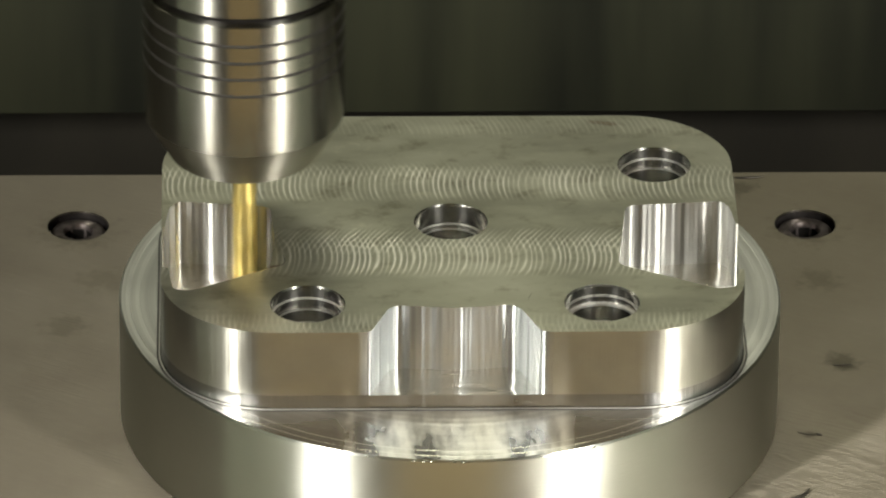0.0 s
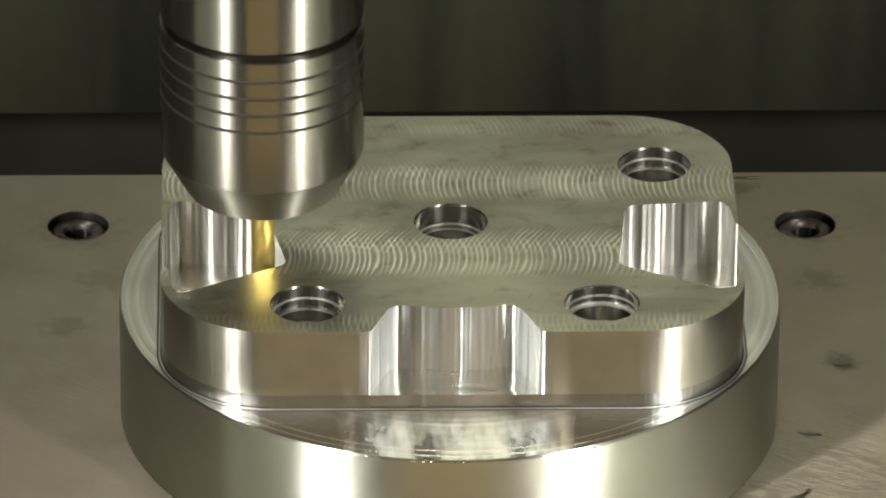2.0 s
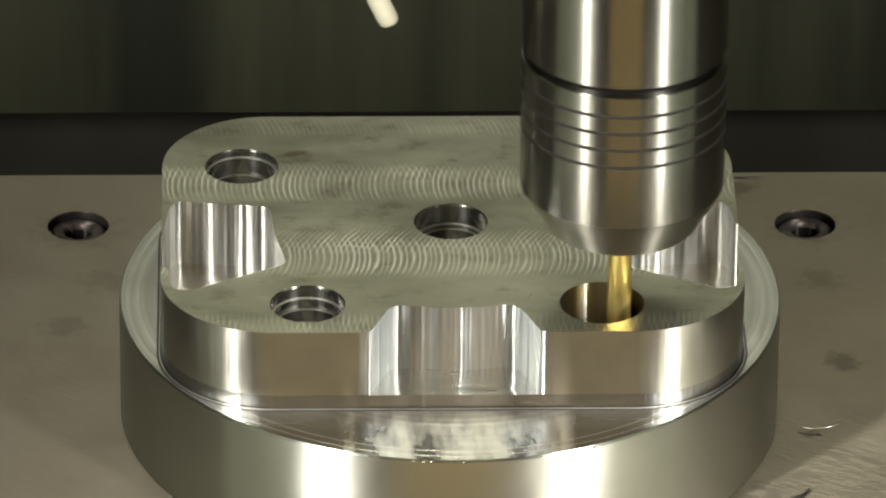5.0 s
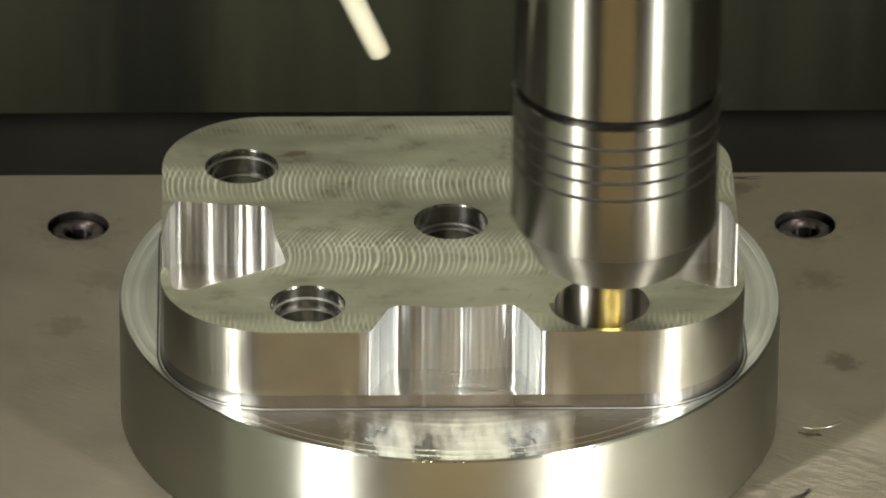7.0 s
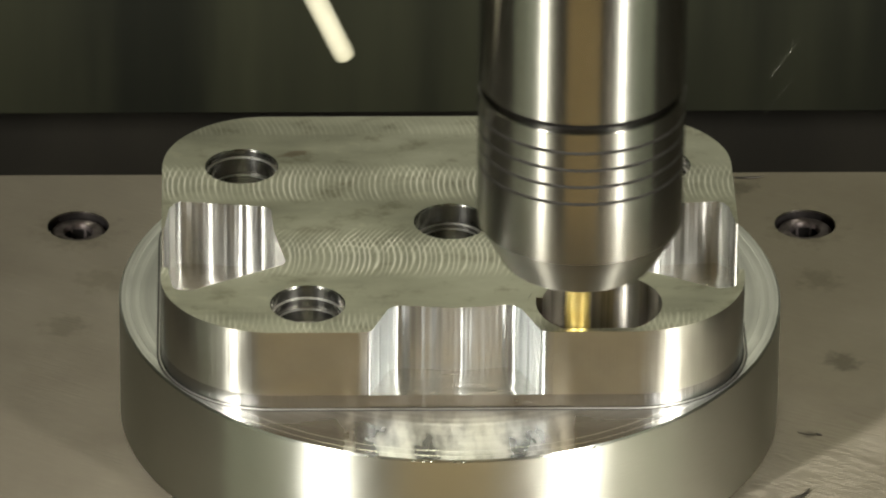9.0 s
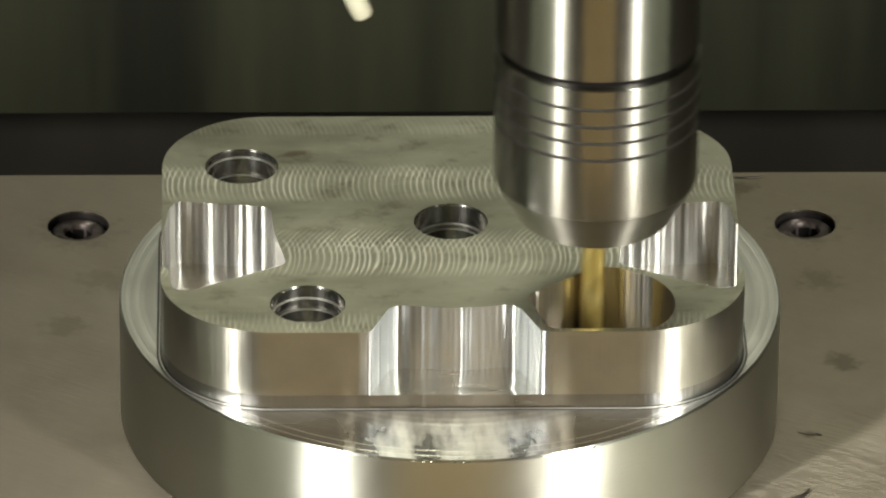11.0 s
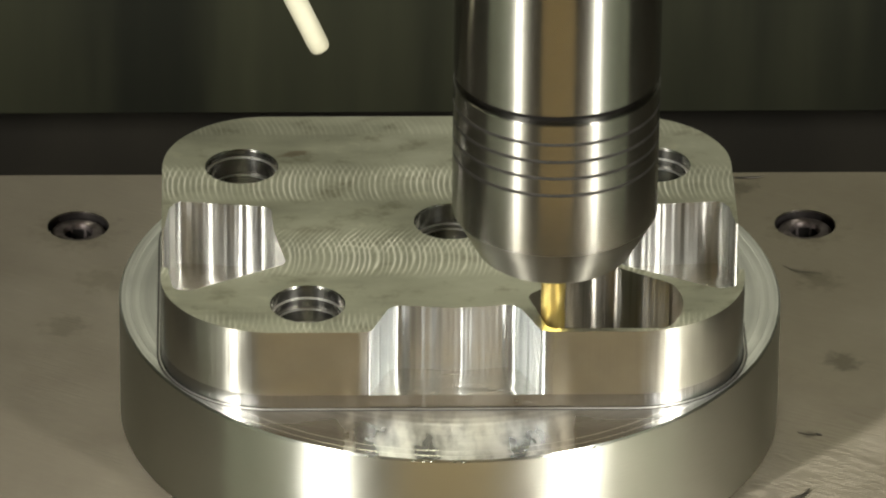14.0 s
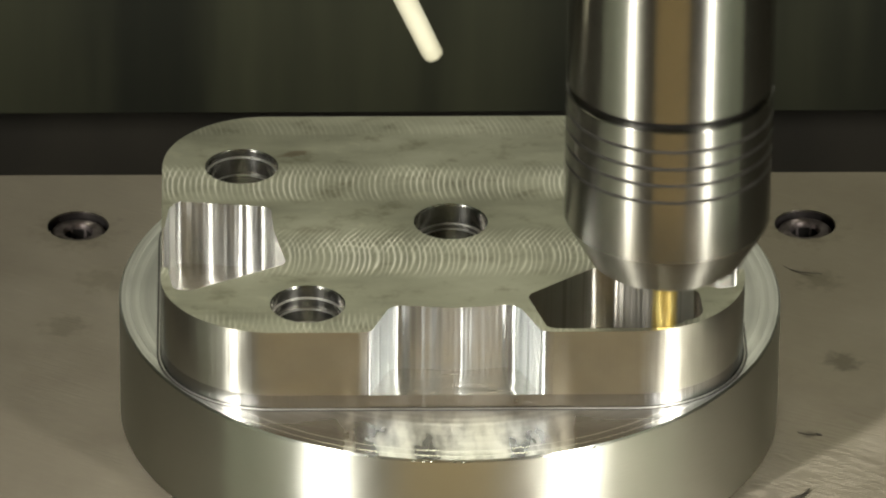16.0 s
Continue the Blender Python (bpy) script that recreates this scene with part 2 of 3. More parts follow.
# one metal: bore walls darkened for inner shade, ribs brightened as if lit
bore_alu = brushed("shaded_bore_aluminium", (0.46, 0.45, 0.42), 0.20, 0.8, 600.0, 0.0)
rib_alu = brushed("lit_rib_aluminium", (0.80, 0.79, 0.75), 0.36, 0.5, 600.0, 0.0)
black_rubber.node_tree.nodes["Principled BSDF"].inputs["Specular IOR Level"].default_value = 0.1
gold_coat = paint("gold_nitride_coating", (0.74, 0.56, 0.16), (0.84, 0.69, 0.28), 0.40, (1, 1, 0.3), 700.0, 1.0)
rim_glint = paint("painted_rim_glint", (0.12, 0.11, 0.09), (0.55, 0.52, 0.46), 0.3, size=260.0, metallic=1.0)
screw_steel = paint("worn_screw_steel", (0.055, 0.044, 0.042), (0.17, 0.145, 0.14), 0.34, size=500.0, metallic=0.8)
cream = paint("cream_plastic", (0.33, 0.315, 0.235), (0.42, 0.405, 0.315), 0.5, size=120.0)
chip_alu = paint("bright_chip", (0.6, 0.58, 0.5), (0.85, 0.83, 0.78), 0.25, size=500.0, metallic=1.0)
chip_dark = paint("dull_chip", (0.03, 0.028, 0.024), (0.07, 0.06, 0.05), 0.4, size=500.0, metallic=0.7)


def glow(name, colour, strength):
    m, nt, b = material(name)
    b.inputs["Base Color"].default_value = (*colour, 1)
    b.inputs["Emission Color"].default_value = (*colour, 1)
    b.inputs["Emission Strength"].default_value = strength
    return m


# glow panels added outside the side walls, for pale reflections on the metal
side_glow = glow("added_pale_side_glow", (0.47, 0.53, 0.40), 0.56)
# the added glow fades towards the back of the machine
side_glow_tree = side_glow.node_tree
side_glow_place = side_glow_tree.nodes.new("ShaderNodeSeparateXYZ")
side_glow_tree.links.new(coords(side_glow_tree), side_glow_place.inputs[0])
side_glow_tree.links.new(math_node(side_glow_tree, "MULTIPLY_ADD", soft_step(side_glow_tree, math_node(side_glow_tree, "MULTIPLY", side_glow_place.outputs["Y"], -1.0), 0.12, 0.75), 0.42, 0.14),
                    side_glow_tree.nodes["Principled BSDF"].inputs["Emission Strength"])
# warm glow added behind the camera, for brown reflections on upright metal
warm_front_glow = glow("added_warm_glow", (0.61, 0.43, 0.185), 1.35)


# ---------------------------------------------------------------- mesh helpers
def part(name, bm, mats, parent=None, label="", smooth=0.0):
    me = bpy.data.meshes.new(name)
    if smooth:
        for f in bm.faces:
            f.smooth = True
    bm.to_mesh(me)
    bm.free()
    for m in (mats if isinstance(mats, (list, tuple)) else (mats,)):
        me.materials.append(m)
    if smooth:
        me.set_sharp_from_angle(angle=radians(smooth))
    ob = new(name, me)
    if parent is not None:
        ob.parent = parent
    if label:
        ob["label"] = label
    return ob


def thing(name, label, category, group="", kind=""):
    return tagged(new(name), label, category, group, kind)


def rounded(pts, n=6):
    """Closed outline of (x, y, corner radius) in mm, with arcs at its corners, in metres."""
    out = []
    k = len(pts)
    for i in range(k):
        p0, p, p1 = Vector(pts[i - 1][:2]), Vector(pts[i][:2]), Vector(pts[(i + 1) % k][:2])
        r = pts[i][2]
        a, b = (p0 - p).normalized(), (p1 - p).normalized()
        if r <= 0:
            out.append(p * MM)
            continue
        ang = a.angle(b)
        if ang > 3.10:
            out.append(p * MM)
            continue
        most = 0.85 if r > 8 else 0.49
        d = min(r / math.tan(ang / 2), most * (p0 - p).length, most * (p1 - p).length)
        r = d * math.tan(ang / 2)
        cen = p + (a + b).normalized() * (r / math.sin(ang / 2))
        s, e = p + a * d - cen, p + b * d - cen
        a0 = math.atan2(s.y, s.x)
        da = (math.atan2(e.y, e.x) - a0 + math.pi) % (2 * math.pi) - math.pi
        steps = max(2, int(n * abs(da) / 1.57) + (3 if r > 8 else 1))
        if r > 8:
            steps *= 3
        for j in range(steps + 1):
            t = a0 + da * j / steps
            out.append((cen + Vector((math.cos(t), math.sin(t))) * r) * MM)
    return out


def circle(x, y, r, n=48):
    return [Vector((x + r * math.cos(2 * math.pi * i / n), y + r * math.sin(2 * math.pi * i / n))) * MM for i in range(n)]


def sheet(bm, loops, z, mat=0, up=True):
    """A flat face with holes at height z (mm)."""
    from mathutils.geometry import tessellate_polygon
    flat = [p for l in loops for p in l]
    vs = [bm.verts.new((p.x, p.y, z * MM)) for p in flat]
    for tri in tessellate_polygon([[Vector((p.x, p.y, 0)) for p in l] for l in loops]):
        a, b, c = (vs[i] for i in tri)
        if ((b.co - a.co).cross(c.co - a.co).z > 0) != up:
            a, c = c, a
        try:
            bm.faces.new((a, b, c)).material_index = mat
        except ValueError:
            pass


def skirt(bm, loop, z0, z1, mat=0, inward=False, grow=0.0):
    """Upright wall along a counter-clockwise loop."""
    lo = [bm.verts.new((p.x, p.y, z0 * MM)) for p in loop]
    hi = [bm.verts.new((p.x, p.y, z1 * MM)) for p in loop]
    k = len(loop)
    for i in range(k):
        j = (i + 1) % k
        q = (lo[i], lo[j], hi[j], hi[i])
        f = bm.faces.new(q if not inward else q[::-1])
        f.material_index = mat
        f.smooth = True


def lathe(bm, profile, n=96, mat=0, cap=False):
    """Turned form from (radius, z) in mm, listed from top to bottom."""
    rings = []
    for r, z in profile:
        if r <= 0:
            rings.append([bm.verts.new((0, 0, z * MM))])
        else:
            rings.append([bm.verts.new((r * math.cos(2 * math.pi * i / n) * MM, r * math.sin(2 * math.pi * i / n) * MM, z * MM)) for i in range(n)])
    for a, b in zip(rings, rings[1:]):
        for i in range(n):
            j = (i + 1) % n
            if len(a) == 1 and len(b) == 1:
                continue
            if len(a) == 1:
                f = bm.faces.new((a[0], b[i], b[j]))
            elif len(b) == 1:
                f = bm.faces.new((a[i], b[0], a[j]))
            else:
                f = bm.faces.new((a[i], b[i], b[j], a[j]))
            f.material_index = mat
    return rings


def box(bm, x0, x1, y0, y1, z0, z1, mat=0):
    v = [bm.verts.new((x, y, z)) for z in (z0, z1) for y in (y0, y1) for x in (x0, x1)]
    for q in ((0, 2, 3, 1), (4, 5, 7, 6), (0, 1, 5, 4), (2, 6, 7, 3), (0, 4, 6, 2), (1, 3, 7, 5)):
        bm.faces.new([v[i] for i in q]).material_index = mat


def tube(bm, path, r, n=8, mat=0, taper=None):
    """A bent round bar through points (metres)."""
    rings = []
    for i, p in enumerate(path):
        d = (Vector(path[min(i + 1, len(path) - 1)]) - Vector(path[max(i - 1, 0)])).normalized()
        u = d.orthogonal().normalized()
        w = d.cross(u)
        rr = r * (taper(i / (len(path) - 1)) if taper else 1)
        rings.append([bm.verts.new(Vector(p) + (u * math.cos(2 * math.pi * k / n) + w * math.sin(2 * math.pi * k / n)) * rr) for k in range(n)])
    for a, b in zip(rings, rings[1:]):
        for k in range(n):
            bm.faces.new((a[k], a[(k + 1) % n], b[(k + 1) % n], b[k])).material_index = mat
    bm.faces.new(rings[0][::-1])
    bm.faces.new(rings[-1])


# ---------------------------------------------------------------- machine enclosure
def enclosure():
    bm = bmesh.new()
    box(bm, -0.95, 0.95, 0.40, 0.44, -0.1528, 1.2)
    tagged(part("wall_north", bm, wall_paint), "dark green stained sheet metal back wall of the machine", "wall", kind="structure")
    # recessed panel, its near-black colour standing for the shadow in the gap
    bm = bmesh.new()
    box(bm, -0.95, 0.95, 0.43, 0.47, -0.60, -0.1532)
    tagged(part("wall_channel", bm, lower_paint), "recess below the back wall, painted nearly black for the gap's shadow", "wall", kind="structure")
    # unseen side walls, opened so the added glow reaches the metal
    for name, x0, x1 in (("wall_west", -0.99, -0.95), ("wall_east", 0.95, 0.99)):
        bm = bmesh.new()
        for y0, y1, z0, z1 in ((-1.9, -1.65, -0.6, 1.2), (-0.22, 0.44, -0.6, 1.2), (-1.65, -0.22, 0.9, 1.2), (-1.65, -0.22, -0.6, -0.5)):
            box(bm, x0, x1, y0, y1, z0, z1)
        tagged(part(name, bm, side_paint), "dark painted side wall of the machine, unseen, with an opening for the glow", "wall", kind="structure")
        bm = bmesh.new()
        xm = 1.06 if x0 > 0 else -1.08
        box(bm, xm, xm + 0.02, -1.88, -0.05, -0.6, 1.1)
        tagged(part("backdrop", bm, side_glow), "added pale grey-green glow panel beside the machine", "backdrop", kind="structure")
    bm = bmesh.new()
    box(bm, -0.99, 0.99, -1.9, 0.47, 1.2, 1.24)
    tagged(part("ceiling", bm, door_paint), "grey painted machine roof", "ceiling", kind="structure")
    bm = bmesh.new()
    box(bm, -0.99, 0.99, -1.9, 0.47, -0.64, -0.60)
    tagged(part("floor", bm, lower_paint), "dark oily machine bed", "floor", kind="structure")
    # the unseen door side, opened for the added warm glow
    bm = bmesh.new()
    for x0, x1, z0, z1 in ((-0.95, -0.62, -0.6, 1.2), (0.56, 0.95, -0.6, 1.2), (-0.62, 0.56, 1.0, 1.2), (-0.62, 0.56, -0.6, -0.45)):
        box(bm, x0, x1, -1.94, -1.90, z0, z1)
    tagged(part("wall_south", bm, door_paint), "grey painted machine door, unseen, with an opening for the added glow", "wall", kind="structure")
    bm = bmesh.new()
    box(bm, -0.9, 0.9, -2.12, -2.10, -0.6, 1.2)
    tagged(part("backdrop", bm, warm_front_glow), "added warm brown glow panel behind the camera", "backdrop", kind="structure")


enclosure()


# ---------------------------------------------------------------- fixture plate
SCREWS = ((-68.0, 68.0), (68.7, 67.5))


def fixture_plate():
    ob = thing("fixture_plate", "brown-grey ground steel fixture plate with scratches and oil stains", "fixture plate")
    outer = [Vector(p) for p in ((-0.105, -0.20), (0.105, -0.20), (0.105, 0.088), (-0.105, 0.088))]
    bm = bmesh.new()
    holes = [circle(x, y, 5.75) for x, y in SCREWS]
    sheet(bm, [outer] + [h[::-1] for h in holes], 0.0)
    skirt(bm, outer, -30, 0)
    # dark bore walls, and a paler rim colour as a painted glint
    for h in holes:
        skirt(bm, h, -7.0, -0.4, 1, inward=True)
        skirt(bm, h, -0.4, 0, 2, inward=True)
        sheet(bm, [h], -7.0, 1)
    sheet(bm, [outer], -30, up=False)
    for f in bm.faces:
        f.smooth = False
    part("plate_body", bm, [plate_steel, black_oxide, rim_glint], ob)
    # unseen slab, sized to keep lamp light off the lower back wall
    bm = bmesh.new()
    box(bm, -0.36, 0.36, -0.19, 0.138, -0.60, -0.0305)
    tagged(part("unseen_light_block", bm, lower_paint), "unseen dark slab under the fixture plate that blocks light", "table")


fixture_plate()


def socket_screw(x, y):
    ob = thing("socket_screw", "black oxide socket head screw sunk in the fixture plate", "screw", "fixture screws")
    bm = bmesh.new()
    lathe(bm, [(2.5, -4.4), (2.6, -1.9), (2.9, -1.2), (4.5, -1.1), (5.0, -1.4), (5.15, -1.9), (5.15, -6.9)], 48)
    part("head", bm, screw_steel, ob, smooth=40)
    bm = bmesh.new()
    hexa = [Vector((2.7 * math.cos(math.pi / 3 * i), 2.7 * math.sin(math.pi / 3 * i))) * MM for i in range(6)]
    skirt(bm, hexa, -4.9, -2.0, inward=True)
    sheet(bm, [hexa], -4.9)
    part("hex_socket", bm, black_rubber, ob, "dark hexagon socket")
    ob.location = (x * MM, y * MM, 0)


for sx, sy in SCREWS:
    socket_screw(sx, sy)

# ---------------------------------------------------------------- workpiece
TOP, FLOOR, LEDGE, R_BLANK = 38.5, 25.9, 23.2, 59.2
BLANK_Y = 0.4   # the blank's middle lies a little behind the part's
HOLES = ((-37.2, 20.2), (37.2, 20.2), (0.0, -0.7), (-25.74, -30.42))
R_HOLE = 6.35
FRONT_HOLE = (25.74, -30.42)


def bore_profile(ring, step):
    """Chamfered bore with one fine scored ring and a raised step below it: (offset from the radius, depth) in mm."""
    return [(0.25, 0), (0, -0.3), (0, ring + 0.22), (-0.22, ring + 0.1), (-0.22, ring - 0.08), (0, ring - 0.24), (0, step + 0.35), (-0.5, step + 0.12), (-0.5, step - 0.2),
            (-0.3, step - 0.35), (-0.3, -6.9), (-0.6, -7.1), (-0.6, -7.4), (-0.3, -7.6), (-0.3, -12.4), (-0.9, -12.5), (-0.9, -23.5)]


BORES = (bore_profile(-1.6, -4.9), bore_profile(-2.2, -3.9), bore_profile(-4.0, -4.7), bore_profile(-2.4, -4.3))
BORE = bore_profile(-2.1, -3.7)

PLATE = [(-51.5, -40.6, 20), (51.3, -40.6, 20), (51.3, 39.1, 19.5), (-51.5, 39.1, 19.5)]


def grown(outline, g):
    """The same outline, moved outward by g (mm)."""
    return [(x + math.copysign(g, x), y + math.copysign(g, y), r + g) for x, y, r in outline]


def corner(cx, cy, r, a0, a1, n=28):
    return [(cx + r * math.cos(radians(a0 + (a1 - a0) * i / n)), cy + r * math.sin(radians(a0 + (a1 - a0) * i / n)), 0) for i in range(n + 1)]


LOBED = corner(-31.5, -20.6, 20, 181, 270) + [(-17.0, -40.6, 0.5), (-14.8, -40.3, 1.2), (-11.2, -30.9, 3), (-5.5, -31.5, 8), (0.0, -32.0, 12), (5.5, -31.5, 8), (10.9, -30.8, 3),
         (14.8, -40.3, 1.2), (16.9, -40.6, 0.5)] + corner(31.3, -20.6, 20, 270, 359) + [(51.3, -18.6, 0.3), (50.2, -18.8, 0.3), (49.6, -25.0, 1.4), (46.3, -25.5, 1.5),
         (29.2, -16.6, 2), (30.2, -6.5, 8), (31.4, 4.9, 2.2), (48.6, 6.4, 1.8),
         (50.0, 4.0, 1.0), (50.7, -2.2, 0.15), (51.2, -2.2, 0.15), (51.2, 39.1, 19), (-51.5, 39.1, 19), (-51.5, -2.4, 0.15), (-51.0, -2.4, 0.15), (-50.2, 4.4, 1.0), (-48.8, 7.2, 1.8), (-32.0, 4.9, 2.2), (-31.6, -3.5, 8), (-29.3, -16.0, 2),
         (-46.6, -25.7, 2.5), (-49.3, -24.9, 1.6), (-50.3, -17.2, 0.3), (-51.5, -16.8, 0.3)]
POCKET = [(12.7, -27.6, 2.2), (16.0, -39.5, 2.2), (36.5, -39.5, 5), (43.4, -35.0, 4), (42.9, -26.6, 2.2), (28.4, -17.4, 2.2), (24.6, -18.0, 2.2)]


def workpiece():
    ob = thing("workpiece", "machined aluminium part with lobed top, bored holes and open side pockets", "workpiece")
    lobed, plate, pocket = rounded(LOBED), rounded(PLATE), rounded(POCKET)
    holes = [circle(x, y, R_HOLE + 0.25) for x, y in HOLES]
    bm = bmesh.new()
    edge = [p for p in lobed]
    sheet(bm, [edge] + [h[::-1] for h in holes] + [pocket[::-1]], TOP, 0)
    skirt(bm, lobed, FLOOR, TOP, 1)
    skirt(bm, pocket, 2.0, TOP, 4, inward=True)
    # wall faces inside the three open slots have their own cutter marks, the front a cooler tint
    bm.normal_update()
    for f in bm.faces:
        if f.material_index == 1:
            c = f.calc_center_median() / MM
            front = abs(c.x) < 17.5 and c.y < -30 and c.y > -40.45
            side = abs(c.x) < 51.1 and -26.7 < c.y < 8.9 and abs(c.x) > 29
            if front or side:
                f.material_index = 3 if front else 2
    part("lobed_block", bm, [top_alu, wall_alu, flute_alu, front_alu, shaded_cut_alu], ob, "bright milled aluminium block with vertical cutter marks", smooth=40)
    bm = bmesh.new()
    sheet(bm, [plate], FLOOR - 0.004, 0)
    part("pocket_floor", bm, floor_alu, ob, "bright end-milled pocket floor")
    bm = bmesh.new()
    skirt(bm, plate, LEDGE + 0.18, FLOOR - 0.004, 0)
    part("flange_band", bm, band_alu, ob, "narrow band under the pockets, darkened for the ledge's reflection", smooth=40)
    # a fine groove and a ridge at the foot; dark and bright reflections are coloured in
    bm = bmesh.new()
    foot_a, foot_b, foot_c = rounded(grown(PLATE, 0.25)), rounded(grown(PLATE, 0.5)), rounded(grown(PLATE, 0.85))
    skirt(bm, plate, LEDGE - 0.1, LEDGE + 0.18, 0)
    sheet(bm, [foot_a, plate[::-1]], LEDGE - 0.1, 0)
    skirt(bm, foot_a, LEDGE - 0.1, LEDGE + 0.22, 0, inward=True)
    sheet(bm, [foot_b, foot_a[::-1]], LEDGE + 0.22, 1)
    skirt(bm, foot_b, LEDGE + 0.02, LEDGE + 0.22, 1)
    sheet(bm, [foot_c, foot_b[::-1]], LEDGE + 0.02, 0)
    bmesh.ops.remove_doubles(bm, verts=bm.verts, dist=1e-7)
    part("foot_step", bm, [recess_shade, rib_alu], ob, "thin bright ridge between two dark lines")
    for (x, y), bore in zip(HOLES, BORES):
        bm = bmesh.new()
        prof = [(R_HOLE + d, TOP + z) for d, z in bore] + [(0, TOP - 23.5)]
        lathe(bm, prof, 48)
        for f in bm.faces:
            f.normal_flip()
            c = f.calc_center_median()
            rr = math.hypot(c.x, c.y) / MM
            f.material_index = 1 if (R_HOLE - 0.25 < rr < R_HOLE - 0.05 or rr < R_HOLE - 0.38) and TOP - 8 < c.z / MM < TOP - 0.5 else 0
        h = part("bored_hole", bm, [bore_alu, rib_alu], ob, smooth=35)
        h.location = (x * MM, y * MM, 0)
    # turned blank with its ledge
    bm = bmesh.new()
    ring = circle(0, 0, R_BLANK - 0.35, 192)
    inside = [p - Vector((0, BLANK_Y * MM)) for p in rounded(grown(PLATE, 0.3))]
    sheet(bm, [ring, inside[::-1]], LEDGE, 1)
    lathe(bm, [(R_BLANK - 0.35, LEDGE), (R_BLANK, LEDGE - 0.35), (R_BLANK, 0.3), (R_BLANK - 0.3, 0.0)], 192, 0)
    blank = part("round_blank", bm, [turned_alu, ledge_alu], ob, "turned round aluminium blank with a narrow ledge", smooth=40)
    blank.location = (0, BLANK_Y * MM, 0)
    return ob


def ledge_mat():
    """Ledge with concentric tool marks; the slot's reflection is painted on its front."""
    m, nt, b = material("milled_ledge")
    b.inputs["Metallic"].default_value = 1.0
    n = noise_at(nt, coords(nt), 70.0, 3.0)
    c = nt.nodes.new("ShaderNodeTexCoord")
    s2 = nt.nodes.new("ShaderNodeSeparateXYZ")
    nt.links.new(c.outputs["Object"], s2.inputs[0])
    rad = math_node(nt, "SQRT", math_node(nt, "ADD", math_node(nt, "MULTIPLY", s2.outputs["X"], s2.outputs["X"]), math_node(nt, "MULTIPLY", s2.outputs["Y"], s2.outputs["Y"])))
    cmb = nt.nodes.new("ShaderNodeCombineXYZ")
    nt.links.new(rad, cmb.inputs["X"])
    rings = noise_at(nt, cmb.outputs[0], 620.0, 3.0)
    fine = noise_at(nt, coords(nt, (1, 0.25, 1)), 500.0, 2.0)
    # pale upright streaks on a dark front, painted as the slot's reflection
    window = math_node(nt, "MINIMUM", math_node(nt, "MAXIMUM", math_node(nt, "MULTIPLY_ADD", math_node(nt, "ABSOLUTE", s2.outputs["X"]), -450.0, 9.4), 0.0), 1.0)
    slot_reflection = noise_at(nt, coords(nt, (1, 0.16, 1)), 150.0, 3.0)
    slot_reflection = math_node(nt, "MULTIPLY_ADD", noise_at(nt, coords(nt, (1, 0.5, 1)), 420.0, 3.0), 0.35, slot_reflection)
    dull = math_node(nt, "MULTIPLY", window, soft_step(nt, slot_reflection, 0.52, 0.82))
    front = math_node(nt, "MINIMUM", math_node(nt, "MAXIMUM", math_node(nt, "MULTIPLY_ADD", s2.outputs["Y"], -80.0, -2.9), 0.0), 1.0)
    streak = ramp(nt, rings, [(0.36, (0.60, 0.60, 0.585)), (0.50, (0.74, 0.74, 0.72)), (0.62, (0.88, 0.88, 0.86))])
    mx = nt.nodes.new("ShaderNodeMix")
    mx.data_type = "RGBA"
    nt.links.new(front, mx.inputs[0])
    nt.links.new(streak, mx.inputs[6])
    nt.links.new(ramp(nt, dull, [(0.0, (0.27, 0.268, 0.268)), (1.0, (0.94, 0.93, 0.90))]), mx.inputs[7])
    # narrow bright rings left by the last passes
    bright = None
    for r0 in (0.0556, 0.0574):
        near = math_node(nt, "ABSOLUTE", math_node(nt, "SUBTRACT", rad, r0))
        line = math_node(nt, "MAXIMUM", math_node(nt, "MULTIPLY_ADD", near, -1 / 0.00022, 1.0), 0.0)
        bright = line if bright is None else math_node(nt, "ADD", bright, line)
    lit = nt.nodes.new("ShaderNodeMix")
    lit.data_type = "RGBA"
    nt.links.new(bright, lit.inputs[0])
    nt.links.new(mx.outputs[2], lit.inputs[6])
    lit.inputs[7].default_value = (0.95, 0.95, 0.93, 1)
    nt.links.new(lit.outputs[2], b.inputs["Base Color"])
    side_rough = math_node(nt, "MULTIPLY_ADD", n, 0.24, 0.24)
    front_rough = math_node(nt, "MULTIPLY_ADD", dull, 0.14, 0.24)
    gap = math_node(nt, "SUBTRACT", front_rough, side_rough)
    nt.links.new(math_node(nt, "MULTIPLY_ADD", gap, front, side_rough), b.inputs["Roughness"])
    h = math_node(nt, "MULTIPLY_ADD", fine, 0.15, math_node(nt, "MULTIPLY_ADD", math_node(nt, "ADD", rings, math_node(nt, "MULTIPLY", bright, 0.3)), 0.45, math_node(nt, "MULTIPLY", n, 0.7)))
    nt.links.new(bump(nt, h, 1.0, 0.00030), b.inputs["Normal"])
    return m


ledge_alu = ledge_mat()
part_ob = workpiece()

